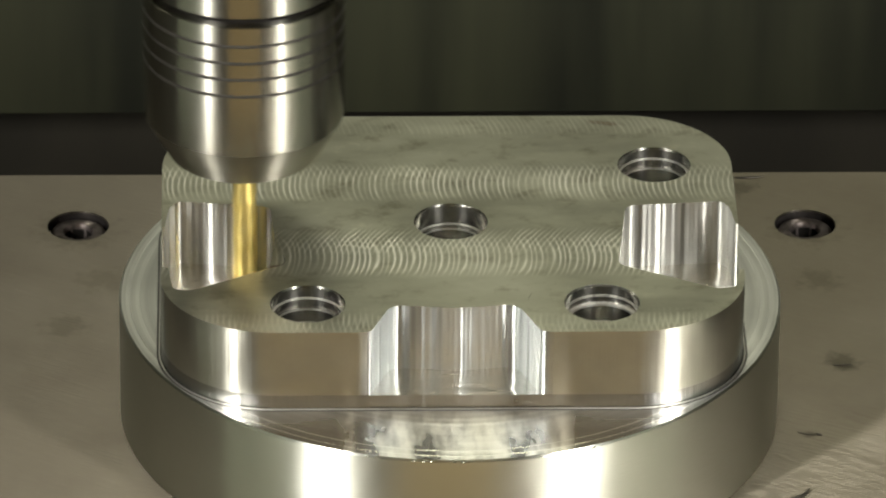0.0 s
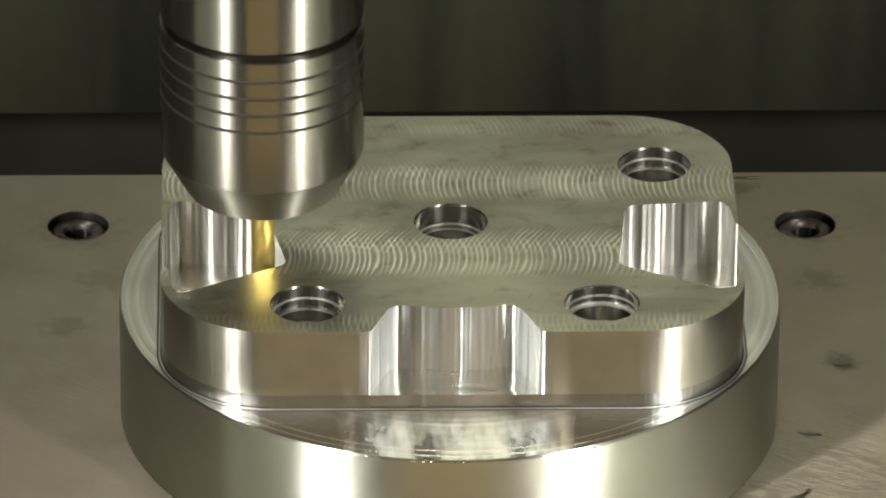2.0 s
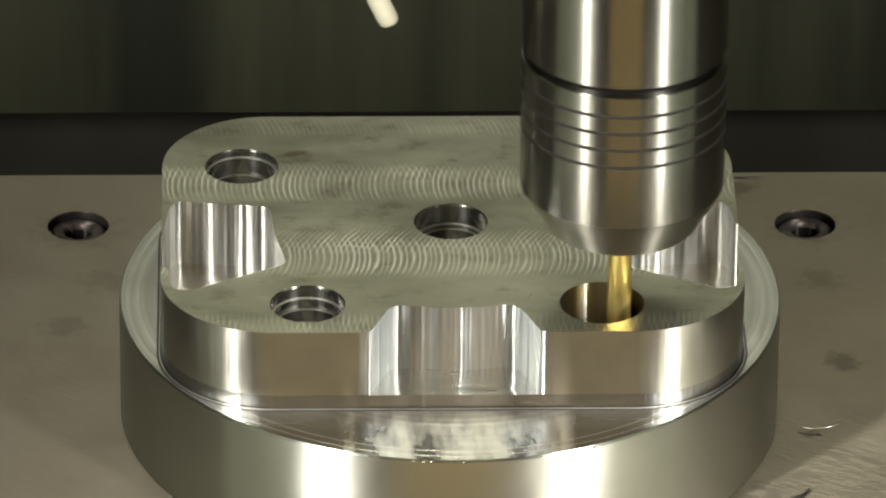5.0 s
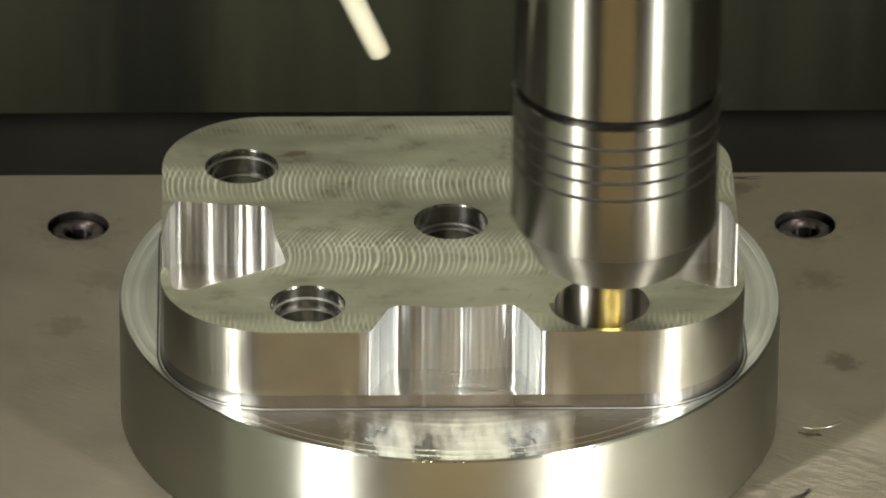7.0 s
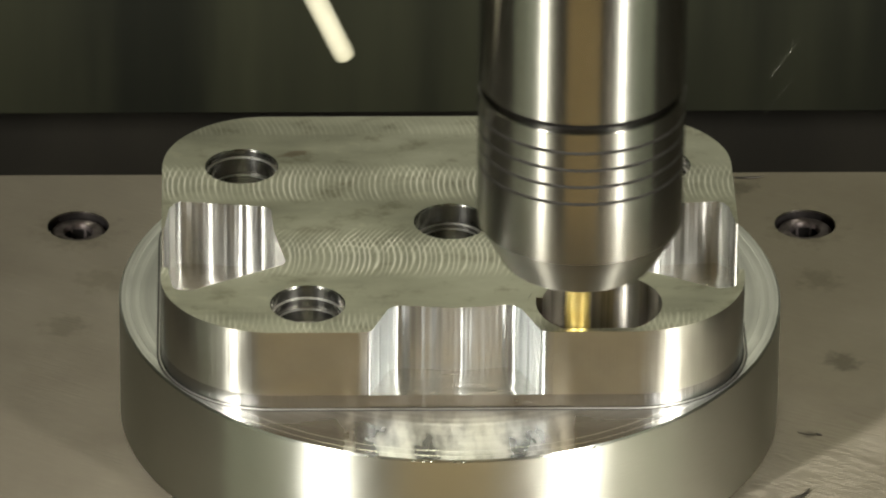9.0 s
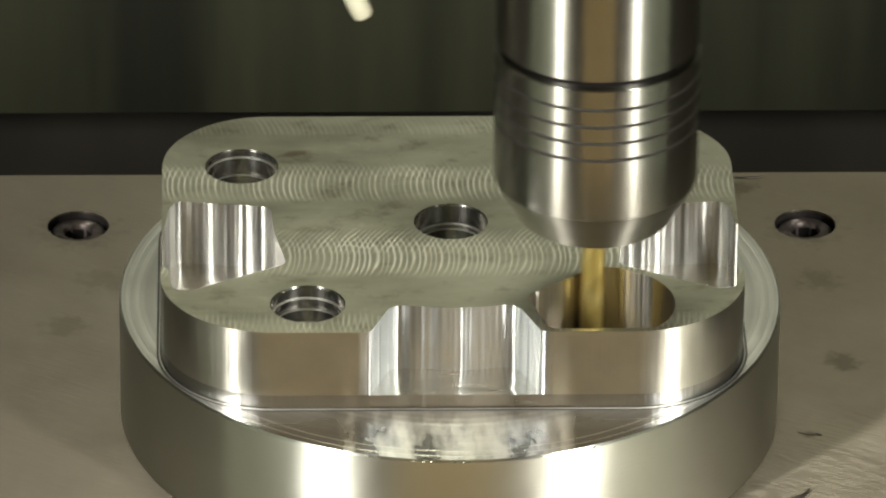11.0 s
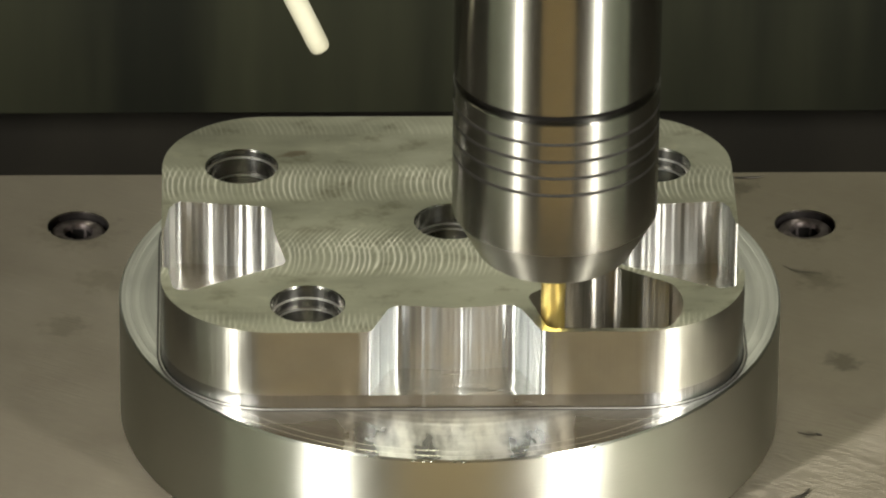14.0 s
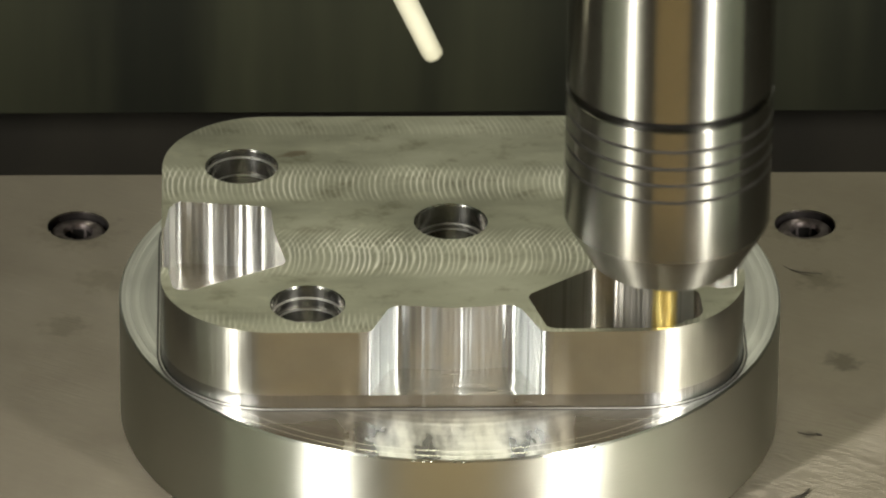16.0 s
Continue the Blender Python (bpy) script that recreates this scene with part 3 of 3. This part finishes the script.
# tool path: seconds, x, y and height of the holder's black ring, in mm
PATH = [(0, -36.7, 2.4, 85.7), (0.1, -39.3, 3.3, 85.7), (0.2, -36.6, 1.3, 85.7), (0.3, -34.3, 0.9, 85.7), (0.4, -35.1, 2.8, 85.7), (0.5, -36.5, 2.0, 85.7), 
        (0.6, -35.1, 1.1, 85.7), (0.7, -34.2, 1.1, 85.7), (0.8, -35.3, 1.1, 85.7), (0.9, -34.7, 1.5, 85.7), (1, -34.8, 1.1, 85.7), (1.1, -35.6, -3.7, 85.7), 
        (1.2, -37.6, -18.6, 85.7), (1.3, -36.1, -18.2, 85.7), (1.4, -32.5, -13.8, 85.7), (1.5, -32.5, -11.6, 85.7), (1.6, -36.3, -10.1, 85.7), (1.7, -37.5, -14.4, 85.7), 
        (1.8, -34.8, -17.2, 85.7), (1.9, -32.4, -15.7, 85.7), (2, -33.5, -11.0, 85.7), (2.1, -34.7, -13.8, 85.7), (2.2, -32.8, -15.7, 85.7), (2.3, -31.2, -15.1, 85.7), 
        (2.4, -32.7, -14.4, 85.7), (2.5, -32.7, -15.9, 85.7), (2.6, -32.1, -13.1, 85.7), (2.7, -32.1, -13.1, 89.1), (2.8, -32.1, -13.1, 108.0), (2.9, -32.1, -13.1, 137.1), 
        (3, -32.1, -13.1, 165.7), (3.2, -30.1, -13.1, 165.7), (3.75, 29.4, -30.1, 165.7), (3.9, 29.4, -30.1, 156.6), (4, 29.4, -30.1, 100.6), (4.1, 29.4, -30.1, 98.5), 
        (4.2, 29.4, -30.1, 94.0), (4.3, 28.2, -27.3, 93.2), (4.4, 25.2, -26.4, 92.3), (4.5, 22.5, -28.3, 91.4), (4.6, 22.3, -31.7, 90.5), (4.7, 24.9, -34.0, 89.7), 
        (4.8, 28.4, -33.5, 88.8), (4.9, 30.2, -30.3, 87.9), (5, 28.9, -26.8, 87.1), (5.1, 25.2, -25.6, 86.2), (5.2, 21.9, -27.8, 85.7), (5.3, 21.5, -31.8, 85.7), 
        (5.4, 24.4, -34.7, 85.7), (5.5, 28.6, -34.2, 85.7), (5.6, 31.0, -30.6, 85.7), (5.7, 29.6, -26.4, 85.7), (5.8, 25.4, -24.8, 85.7), (5.9, 21.4, -27.1, 85.7), 
        (6, 20.7, -31.8, 85.7), (6.1, 23.9, -35.3, 85.7), (6.2, 28.8, -35.0, 85.7), (6.3, 31.7, -31.0, 85.7), (6.4, 29.9, -27.2, 85.7), (6.5, 27.9, -24.8, 85.7), 
        (6.6, 24.1, -25.2, 85.7), (6.7, 20.8, -30.0, 85.7), (6.8, 19.4, -32.7, 85.7), (6.9, 20.6, -35.0, 85.7), (7, 27.2, -36.1, 85.7), (7.1, 29.9, -35.9, 85.7), 
        (7.2, 32.5, -33.3, 85.7), (7.3, 32.2, -28.4, 85.7), (7.4, 29.2, -23.4, 85.7), (7.5, 27.1, -23.8, 85.7), (7.6, 22.5, -25.4, 85.7), (7.7, 20.5, -28.4, 85.7), 
        (7.8, 18.7, -32.5, 85.7), (7.9, 20.2, -36.4, 85.7), (8, 27.1, -36.5, 85.7), (8.1, 29.9, -36.4, 85.7), (8.2, 33.5, -32.8, 85.7), (8.3, 34.0, -30.1, 85.7), 
        (8.4, 31.9, -25.5, 85.7), (8.5, 29.8, -23.6, 85.7), (8.6, 25.8, -24.4, 85.7), (8.7, 22.4, -26.7, 85.7), (8.8, 17.9, -30.6, 85.7), (8.9, 17.6, -34.4, 85.7), 
        (9, 21.2, -37.1, 85.7), (9.1, 25.1, -37.4, 85.7), (9.2, 31.4, -37.0, 85.7), (9.3, 34.3, -33.9, 85.7), (9.4, 35.3, -29.8, 85.7), (9.5, 34.2, -25.6, 85.7), 
        (9.6, 31.2, -22.5, 85.7), (9.7, 27.0, -21.6, 85.7), (9.8, 22.6, -22.0, 85.7), (9.9, 19.1, -24.9, 85.7), (10, 17.4, -29.2, 85.7), (10.1, 18.0, -33.8, 85.7), 
        (10.2, 20.8, -37.5, 85.7), (10.3, 25.1, -37.5, 85.7), (10.4, 30.0, -37.5, 85.7), (10.5, 34.1, -36.7, 85.7), (10.6, 36.5, -32.3, 85.7), (10.7, 36.5, -27.3, 85.7), 
        (10.8, 34.0, -22.9, 85.7), (10.9, 29.7, -21.6, 85.7), (11, 24.5, -21.6, 85.7), (11.1, 19.7, -22.0, 85.7), (11.2, 16.6, -26.3, 85.7), (11.3, 15.9, -31.7, 85.7), 
        (11.4, 17.1, -37.1, 85.7), (11.5, 18.5, -37.7, 85.7), (11.6, 28.3, -37.8, 85.7), (11.7, 32.0, -37.6, 85.7), (11.8, 36.3, -34.5, 85.7), (11.9, 37.4, -32.3, 85.7), 
        (12, 36.9, -26.8, 85.7), (12.1, 35.9, -24.5, 85.7), (12.2, 32.2, -23.4, 85.7), (12.3, 31.0, -22.8, 85.7), (12.4, 29.0, -20.8, 85.7), (12.5, 27.3, -21.0, 85.7), 
        (12.6, 29.2, -21.0, 85.7), (12.7, 28.6, -20.0, 85.7), (12.8, 26.3, -23.4, 85.7), (12.9, 25.3, -24.8, 85.7), (13, 20.6, -28.8, 85.7), (13.1, 18.8, -29.4, 85.7), 
        (13.2, 15.4, -31.9, 85.7), (13.3, 15.2, -34.0, 85.7), (13.4, 17.9, -31.5, 85.7), (13.5, 16.9, -30.2, 85.7), (13.6, 15.3, -31.5, 85.7), (13.7, 15.6, -32.5, 85.7), 
        (13.8, 15.3, -30.4, 85.7), (13.9, 15.5, -31.9, 85.7), (14, 17.0, -34.0, 85.7), (14.1, 16.4, -35.4, 85.7), (14.2, 18.1, -37.9, 85.7), (14.3, 20.0, -36.5, 85.7), 
        (14.4, 24.5, -33.4, 85.7), (14.5, 29.0, -34.1, 85.7), (14.6, 32.2, -37.3, 85.7), (14.7, 34.9, -37.4, 85.7), (14.8, 38.3, -32.9, 85.7), (14.9, 38.6, -30.8, 85.7), 
        (15, 37.5, -25.3, 85.7), (15.1, 34.7, -24.8, 85.7), (15.2, 33.2, -32.2, 85.7), (15.3, 32.5, -35.8, 85.7), (15.4, 37.3, -35.8, 85.7), (15.5, 39.0, -34.3, 85.7), 
        (15.6, 39.9, -28.9, 85.7), (15.7, 39.3, -27.2, 85.7), (15.8, 34.9, -27.2, 85.7), (15.9, 34.4, -31.2, 85.7), (16, 36.3, -36.8, 85.7),]


def tool_at(t):
    for a, b in zip(PATH, PATH[1:]):
        if a[0] <= t <= b[0]:
            u = (t - a[0]) / max(b[0] - a[0], 1e-6)
            return [a[i] + (b[i] - a[i]) * u for i in (1, 2, 3)]
    return list(PATH[-1][1:])


STOCK = []      # pieces of stock with the moment at which the cutter takes them


def bore_faces(bm, angles):
    """The stepped bore wall on the innermost stock."""
    cx, cy = FRONT_HOLE
    for a, b in zip(angles, angles[1:]):
        for (d0, z0), (d1, z1) in zip(BORE, BORE[1:]):
            q = [(a, d0, z0), (b, d0, z0), (b, d1, z1), (a, d1, z1)]
            f = bm.faces.new([bm.verts.new(((cx + (R_HOLE + d) * math.cos(g)) * MM, (cy + (R_HOLE + d) * math.sin(g)) * MM, (TOP + z) * MM)) for g, d, z in q])
            f.material_index = 3 if (min(d0, d1) < -0.38 or -0.25 < min(d0, d1) < -0.05) and -8 < z0 < -0.5 else 2


def stock_piece(loop, at, bore=None):
    bm = bmesh.new()
    if sum(p.x * q.y - q.x * p.y for p, q in zip(loop, loop[1:] + loop[:1])) < 0:
        loop = loop[::-1]
    sheet(bm, [loop], TOP, 0)
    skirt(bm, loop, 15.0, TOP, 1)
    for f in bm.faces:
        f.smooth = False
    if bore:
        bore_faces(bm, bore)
    ob = part("stock_piece", bm, [top_alu, shaded_cut_alu, bore_alu, rib_alu], part_ob)
    STOCK.append((ob, at))


def radius_to(loop, ang):
    """Distance from the front hole's middle to the pocket's outline."""
    cx, cy = FRONT_HOLE[0] * MM, FRONT_HOLE[1] * MM
    dx, dy = math.cos(ang), math.sin(ang)
    best = 0
    for p, q in zip(loop, loop[1:] + loop[:1]):
        ex, ey = q.x - p.x, q.y - p.y
        det = dx * -ey + ex * dy
        if abs(det) < 1e-15:
            continue
        px, py = p.x - cx, p.y - cy
        s = (px * -ey + ex * py) / det
        u = (dx * py - dy * px) / det
        if -1e-6 <= u <= 1 + 1e-6 and s > best:
            best = s
    return best


def pocket_stock():
    """Rings of stock round the front hole; each turn of the cutter takes one ring, wedge by wedge."""
    pocket = rounded(POCKET, 10)
    n, sub = 36, 3
    cx, cy = FRONT_HOLE[0] * MM, FRONT_HOLE[1] * MM
    radii = (R_HOLE + 0.25, 7.4, 8.3, 9.3, 10.5, 11.6, 12.8, 14.2, 99.0)
    starts = (4.35, 5.2, 6.75, 7.75, 8.8, 10.0, 11.25, 12.3)
    for k, begin in enumerate(starts):
        times = [begin + 0.02 * q for q in range(int((16.0 - begin) / 0.02))]
        places = [tool_at(t) for t in times]
        for i in range(n):
            inner, outer = [], []
            for j in range(sub + 1):
                a = 2 * math.pi * (i + j / sub) / n
                end = radius_to(pocket, a) - 0.000004
                for lst, r in ((inner, radii[k]), (outer, radii[k + 1])):
                    r = min(r * MM, end)
                    lst.append(Vector((cx + r * math.cos(a), cy + r * math.sin(a))))
            if max((o - q).length for o, q in zip(outer, inner)) < 0.00012:
                continue
            outer = [o if (o - q).length > 2e-6 else q + (q - Vector((cx, cy))).normalized() * 2e-6 for o, q in zip(outer, inner)]
            mid_a = 2 * math.pi * (i + 0.5) / n
            at = None
            for t, (x, y, z) in zip(times, places):
                off = (math.atan2(y - FRONT_HOLE[1], x - FRONT_HOLE[0]) - mid_a + math.pi) % (2 * math.pi) - math.pi
                if abs(off) < radians(8):
                    at = t
                    break
            stock_piece(outer + inner[::-1], at, [2 * math.pi * (i + j / sub) / n for j in range(sub + 1)] if k == 0 else None)


def side_stock():
    """The last sliver left in the west pocket at the start."""
    pts = [[(-31.55, -2.5), (-31.3, -5.5), (-31.45, -5.5)], [(-31.45, -5.5), (-31.1, -5.5), (-30.5, -9.5), (-31.5, -9.5)], [(-31.5, -9.5), (-30.5, -9.5), (-29.9, -13.0), (-31.8, -13.0)],
           [(-31.8, -13.0), (-29.9, -13.0), (-29.6, -15.3), (-30.4, -16.4), (-32.3, -16.6)]]
    for p, at in zip(pts, (1.08, 1.1, 1.14, 1.35)):
        stock_piece([Vector(q) * MM for q in p], at)


pocket_stock()
side_stock()


# ---------------------------------------------------------------- tool
def tool_holder():
    ob = thing("tool_holder", "ground steel tool holder with a black ring and four thin grooves", "tool holder")
    R = 17.8
    bm = bmesh.new()
    lathe(bm, [(R, 172), (R, 1.05), (R - 0.2, 0.85), (R - 2.4, 0.85)], 128)
    part("upper_body", bm, holder_steel, ob, smooth=30)
    bm = bmesh.new()
    lathe(bm, [(R - 2.0, 0.87), (R - 1.8, 0), (R - 2.0, -0.77)], 128)
    part("seal_ring", bm, black_rubber, ob, "black ring set in a groove", smooth=60)
    bm = bmesh.new()
    prof = [(R - 2.4, -0.75), (R - 0.2, -0.75), (R, -0.95)]
    for z in (-4.5, -7.8, -11.0, -14.3):
        prof += [(R, z + 0.34), (R - 0.45, z + 0.28), (R - 0.45, z - 0.20), (R, z - 0.28)]
    prof += [(R, -25.7), (R - 0.2, -26.3)]
    lathe(bm, prof, 128)
    for f in bm.faces:
        zc = f.calc_center_median().z / MM
        rr = math.hypot(f.calc_center_median().x, f.calc_center_median().y) / MM
        f.material_index = 1 if rr < R - 0.1 and -16 < zc < -3 else 0
    part("grooved_collar", bm, [holder_steel, recess_shade], ob, "steel collar with four thin turned grooves", smooth=25)
    bm = bmesh.new()
    lathe(bm, [(R - 0.2, -26.3), (13.5, -33.6), (12.9, -34.1), (3.2, -34.1), (2.3, -33.6), (2.3, -29.0)], 128)
    part("nose_cone", bm, nose_steel, ob, "tapered clamping nose", smooth=30)
    mill = new("end_mill")
    mill.parent = ob
    bm = bmesh.new()
    lathe(bm, [(2.15, -29), (2.15, -34.3), (1.9, -34.5)], 32)
    part("shank", bm, gold_coat, mill, smooth=40)
    bm = bmesh.new()
    # fluted part: a three-lobed section, twisted
    n, levels = 36, 56
    rings = []
    for l in range(levels + 1):
        z = -34.4 - 25.6 * l / levels
        ring = []
        for i in range(n):
            a = 2 * math.pi * i / n
            ph = (3 * a / (2 * math.pi)) % 1.0
            r = 2.15 if ph < 0.28 else 2.15 - 0.09 * math.sin(math.pi * (ph - 0.28) / 0.72) ** 0.7
            b = a + 25.6 * l / levels / 2.15 * math.tan(radians(35)) * -1
            ring.append(bm.verts.new((r * math.cos(b) * MM, r * math.sin(b) * MM, z * MM)))
        rings.append(ring)
    for a, b in zip(rings, rings[1:]):
        for i in range(n):
            bm.faces.new((a[i], b[i], b[(i + 1) % n], a[(i + 1) % n]))
    bm.faces.new(rings[-1][::-1])
    bm.faces.new(rings[0])
    part("cutting_flute", bm, gold_coat, mill, "gold coated spiral cutting flutes", smooth=30)
    return ob, mill


holder, end_mill = tool_holder()


def coolant_nozzle():
    ob = thing("coolant_nozzle", "cream plastic coolant nozzle beside the tool holder", "nozzle")
    d = Vector((-0.41, 0.0, 0.912))
    tip = Vector((-40.5, 0, 4.8))
    bm = bmesh.new()
    steps = [0, 0.4, 1.2, 14, 15, 16, 30, 80, 130]
    rad = [1.45, 1.7, 1.8, 1.9, 2.2, 2.4, 2.4, 2.4, 2.4]
    path = [(tip + d * s) * MM for s in steps]
    tube(bm, path, MM, 20, taper=lambda u: rad[int(round(u * 8))])
    part("tube", bm, cream, ob, smooth=40)
    bm = bmesh.new()
    tube(bm, [(tip - d * 0.05) * MM, (tip + d * 0.2) * MM], 0.9 * MM, 16)
    part("outlet", bm, recess_shade, ob, "dark outlet of the nozzle")
    return ob


nozzle = coolant_nozzle()


def spindle_head():
    ob = thing("spindle_head", "dark steel spindle head that carries the tool holder", "spindle")
    bm = bmesh.new()
    lathe(bm, [(0, 205), (60, 205), (62, 203), (62, 170), (58, 165), (0, 165)], 64)
    part("spindle_nose", bm, black_oxide, ob, smooth=40)
    bm = bmesh.new()
    lathe(bm, [(0, 1018), (55, 1018), (55, 205), (0, 205)], 48)
    part("quill", bm, black_oxide, ob, smooth=40)
    bm = bmesh.new()
    box(bm, -0.112, -0.058, -0.012, 0.012, 0.118, 0.20)
    part("nozzle_bracket", bm, black_oxide, ob)
    return ob


spindle = spindle_head()


# ---------------------------------------------------------------- chips
def curl(name, label, x, y, z, span, bend, r, mat, turn=0, rise=0.0, group=""):
    """A thin bent shaving; span and r in mm, bend in degrees."""
    bm = bmesh.new()
    n = 14
    pts, p, a = [], Vector((0, 0, 0)), -radians(bend) / 2
    for i in range(n + 1):
        pts.append(p * MM)
        p = p + Vector((math.cos(a), math.sin(a), rise * math.sin(math.pi * i / n))) * (span / n)
        a += radians(bend) / n
    mid = (pts[0] + pts[-1]) / 2
    tube(bm, [q - mid for q in pts], r * MM, 6, taper=lambda u: 0.35 + 0.65 * math.sin(math.pi * min(max(u, 0.05), 0.95)))
    me = bpy.data.meshes.new(name)
    for f in bm.faces:
        f.smooth = True
    bmesh.ops.scale(bm, vec=(1, 1, 0.6), verts=bm.verts)
    bm.to_mesh(me)
    bm.free()
    me.materials.append(mat)
    ob = tagged(new(name, me), label, "metal chip", group)
    ob.matrix_basis = pose(x * MM, y * MM, z * MM, 0, 0, turn)
    return ob


curl("metal_chip", "dark curled shaving lying on the fixture plate", 60.3, -32.2, 0.3, 7.5, 75, 0.42, chip_dark, 38)
curl("metal_chip", "tiny dark shaving stuck to the fixture plate", 64.0, -10.4, 0.2, 3.6, 50, 0.16, chip_dark, -14)
curl("metal_chip", "tiny dark shaving stuck to the fixture plate", 66.2, -10.9, 0.2, 1.2, 10, 0.3, chip_dark, -30)
curl("metal_chip", "thin dark shaving lying behind the workpiece", 59.0, 86.0, 0.2, 6.5, 20, 0.25, chip_dark, 4)
rnd = random.Random(7)
for ang in (-105.5, -104, -97.5, -95.8, -94.5, -90.6, -89.2, -76.0, -66.5, -110, -70.5, -112.5):
    a = radians(ang)
    curl("rim_burr", "bright burr on the rim of the round blank", R_BLANK * math.cos(a), (R_BLANK + 0.05) * math.sin(a) + BLANK_Y, LEDGE - 0.15, rnd.uniform(0.5, 1.1), 40, rnd.uniform(0.14, 0.26), chip_alu, ang + 90, 0.2, "rim burrs")

# loose shavings: place of rest or way, by time
LOOSE = []
REST = "thin bright shaving thrown off by the cutter"


def loose(rows, span, bend, r, mat=chip_alu, label=REST):
    t, x, y, z, turn = rows[0]
    ob = curl("loose_chip", label, x, y, z, span, bend, r, mat, turn, 0.2, "loose shavings")
    LOOSE.append((ob, rows))


# lies beside the blank until it is blown away
loose([(0, 26, -33, 17, 0), (4.0, 26, -33, 17, 0), (4.08, 45, -20, 52, 60), (4.16, 66.0, -5.2, 0.3, -22), (7.15, 66.0, -5.2, 0.3, -22), (7.3, 110, 4, 12, 30), (7.4, 135, 8, 0.3, 60), (16, 135, 8, 0.3, 60)], 14, 150, 0.22)
loose([(0, 72, 14.0, 0.25, -6), (3.25, 72, 14.0, 0.25, -6), (3.4, 120, 20, 0.3, 40), (16, 120, 20, 0.3, 40)], 3.6, 20, 0.25, chip_dark, "short dark shaving lying on the fixture plate")
loose([(0, 26, -30, 16, 0), (11.45, 26, -30, 16, 0), (11.6, 50, 0, 60, 40), (11.8, 71.0, 37.5, 0.3, 20), (12.85, 71.0, 37.5, 0.3, 20), (13.0, 112, 50, 0.3, 70), (16, 112, 50, 0.3, 70)], 4.8, 25, 0.28)
loose([(0, 28, -28, 16, 0), (13.7, 28, -28, 16, 0), (13.85, 48, 5, 55, 40), (14.0, 67.0, 49.5, 0.3, -30), (16, 67.0, 49.5, 0.3, -30)], 8.5, 50, 0.2, chip_dark, "thin curled shaving lying on the fixture plate")
loose([(0, -32, -14, 20, 0), (1.36, -32, -14, 20, 0), (1.44, -40, -18, 48, 0), (1.5, -47.5, -25.5, 39.0, 10), (2.45, -47.3, -25.7, 39.0, 15), (2.6, -51.5, -28.0, 36, 60), (2.75, -54.5, -30.0, 24.0, 60), (3.1, -54.5, -30.0, 24.0, 60), (3.3, -120, -40, 0.3, 90), (16, -120, -40, 0.3, 90)], 4.5, 110, 0.2)
# flying shavings
FLY = ((0.14, -76.4, 40, 50), (0.13, -55.7, 20, 47), (0.35, -52, 30, 60), (1.49, -53.5, 20, 53.6), (1.5, -54.1, 40, 52.6), (1.51, 4, 30, 66), (1.5, -12.9, 30, 47), (1.9, -70, 40, 80),
       (6.4, 60, 75, 110), (6.7, 72, 60, 60), (7.0, 53.9, 50, 38.4), (7.5, 78.3, 50, 33.6), (7.51, 74.5, 60, 20), (8.0, 10.9, 40, 51.5), (8.2, 85, 60, 90), (8.8, 78, 60, 95),
       (9.0, 61.9, 50, 44.9), (9.01, 61.3, 50, 36.6), (9.9, 70, 50, 90), (10.7, 82, 40, 80), (11.4, 74, 60, 85), (11.8, -5, 70, 110), (12.0, 10, 45, 46), (13.6, 78, 60, 100),
       (14.7, 2, 65, 110), (15.0, 10.5, 40, 42.7), (15.4, 14, 70, 105), (15.6, 8, 60, 95))
for i, (t, x, y, z) in enumerate(FLY):
    sx, sy = (-34, -8) if t < 3 else (26, -30)
    ex, ey = x * 2.2, max(y, 50) + 250
    loose([(0, sx, sy, 14, 0), (max(t - 0.12, 0.02), sx, sy, 14, 0), (t, x, y, z, 80), (t + 0.15, x * 1.6, y + 90, z * 0.9, 160), (t + 0.4, ex, ey - 20, -599.7, 230), (16, ex, ey - 20, -599.7, 230)],
          rnd.uniform(2.2, 5.0), rnd.uniform(20, 120), rnd.uniform(0.12, 0.2))


# ---------------------------------------------------------------- movement
def motions():
    rows = [(t, pose(x * MM, y * MM, z * MM)) for t, x, y, z in PATH]
    walk(holder, rows)
    walk(nozzle, rows)
    walk(spindle, rows)
    walk(end_mill, [(i / 10, pose(0, 0, 0, 0, 0, -84.0 * i)) for i in range(161)])
    up, down = pose(0, 0, 0), pose(0, 0, (FLOOR - TOP) * MM)
    for ob, at in STOCK:
        if at is None:
            walk(ob, [(0, up), (16, up)])
        else:
            walk(ob, [(0, up), (at - 0.04, up), (at + 0.04, down), (16, down)])
    for ob, rows in LOOSE:
        walk(ob, [(t, pose(x * MM, y * MM, z * MM, 0, 0, turn)) for t, x, y, z, turn in rows])


motions()
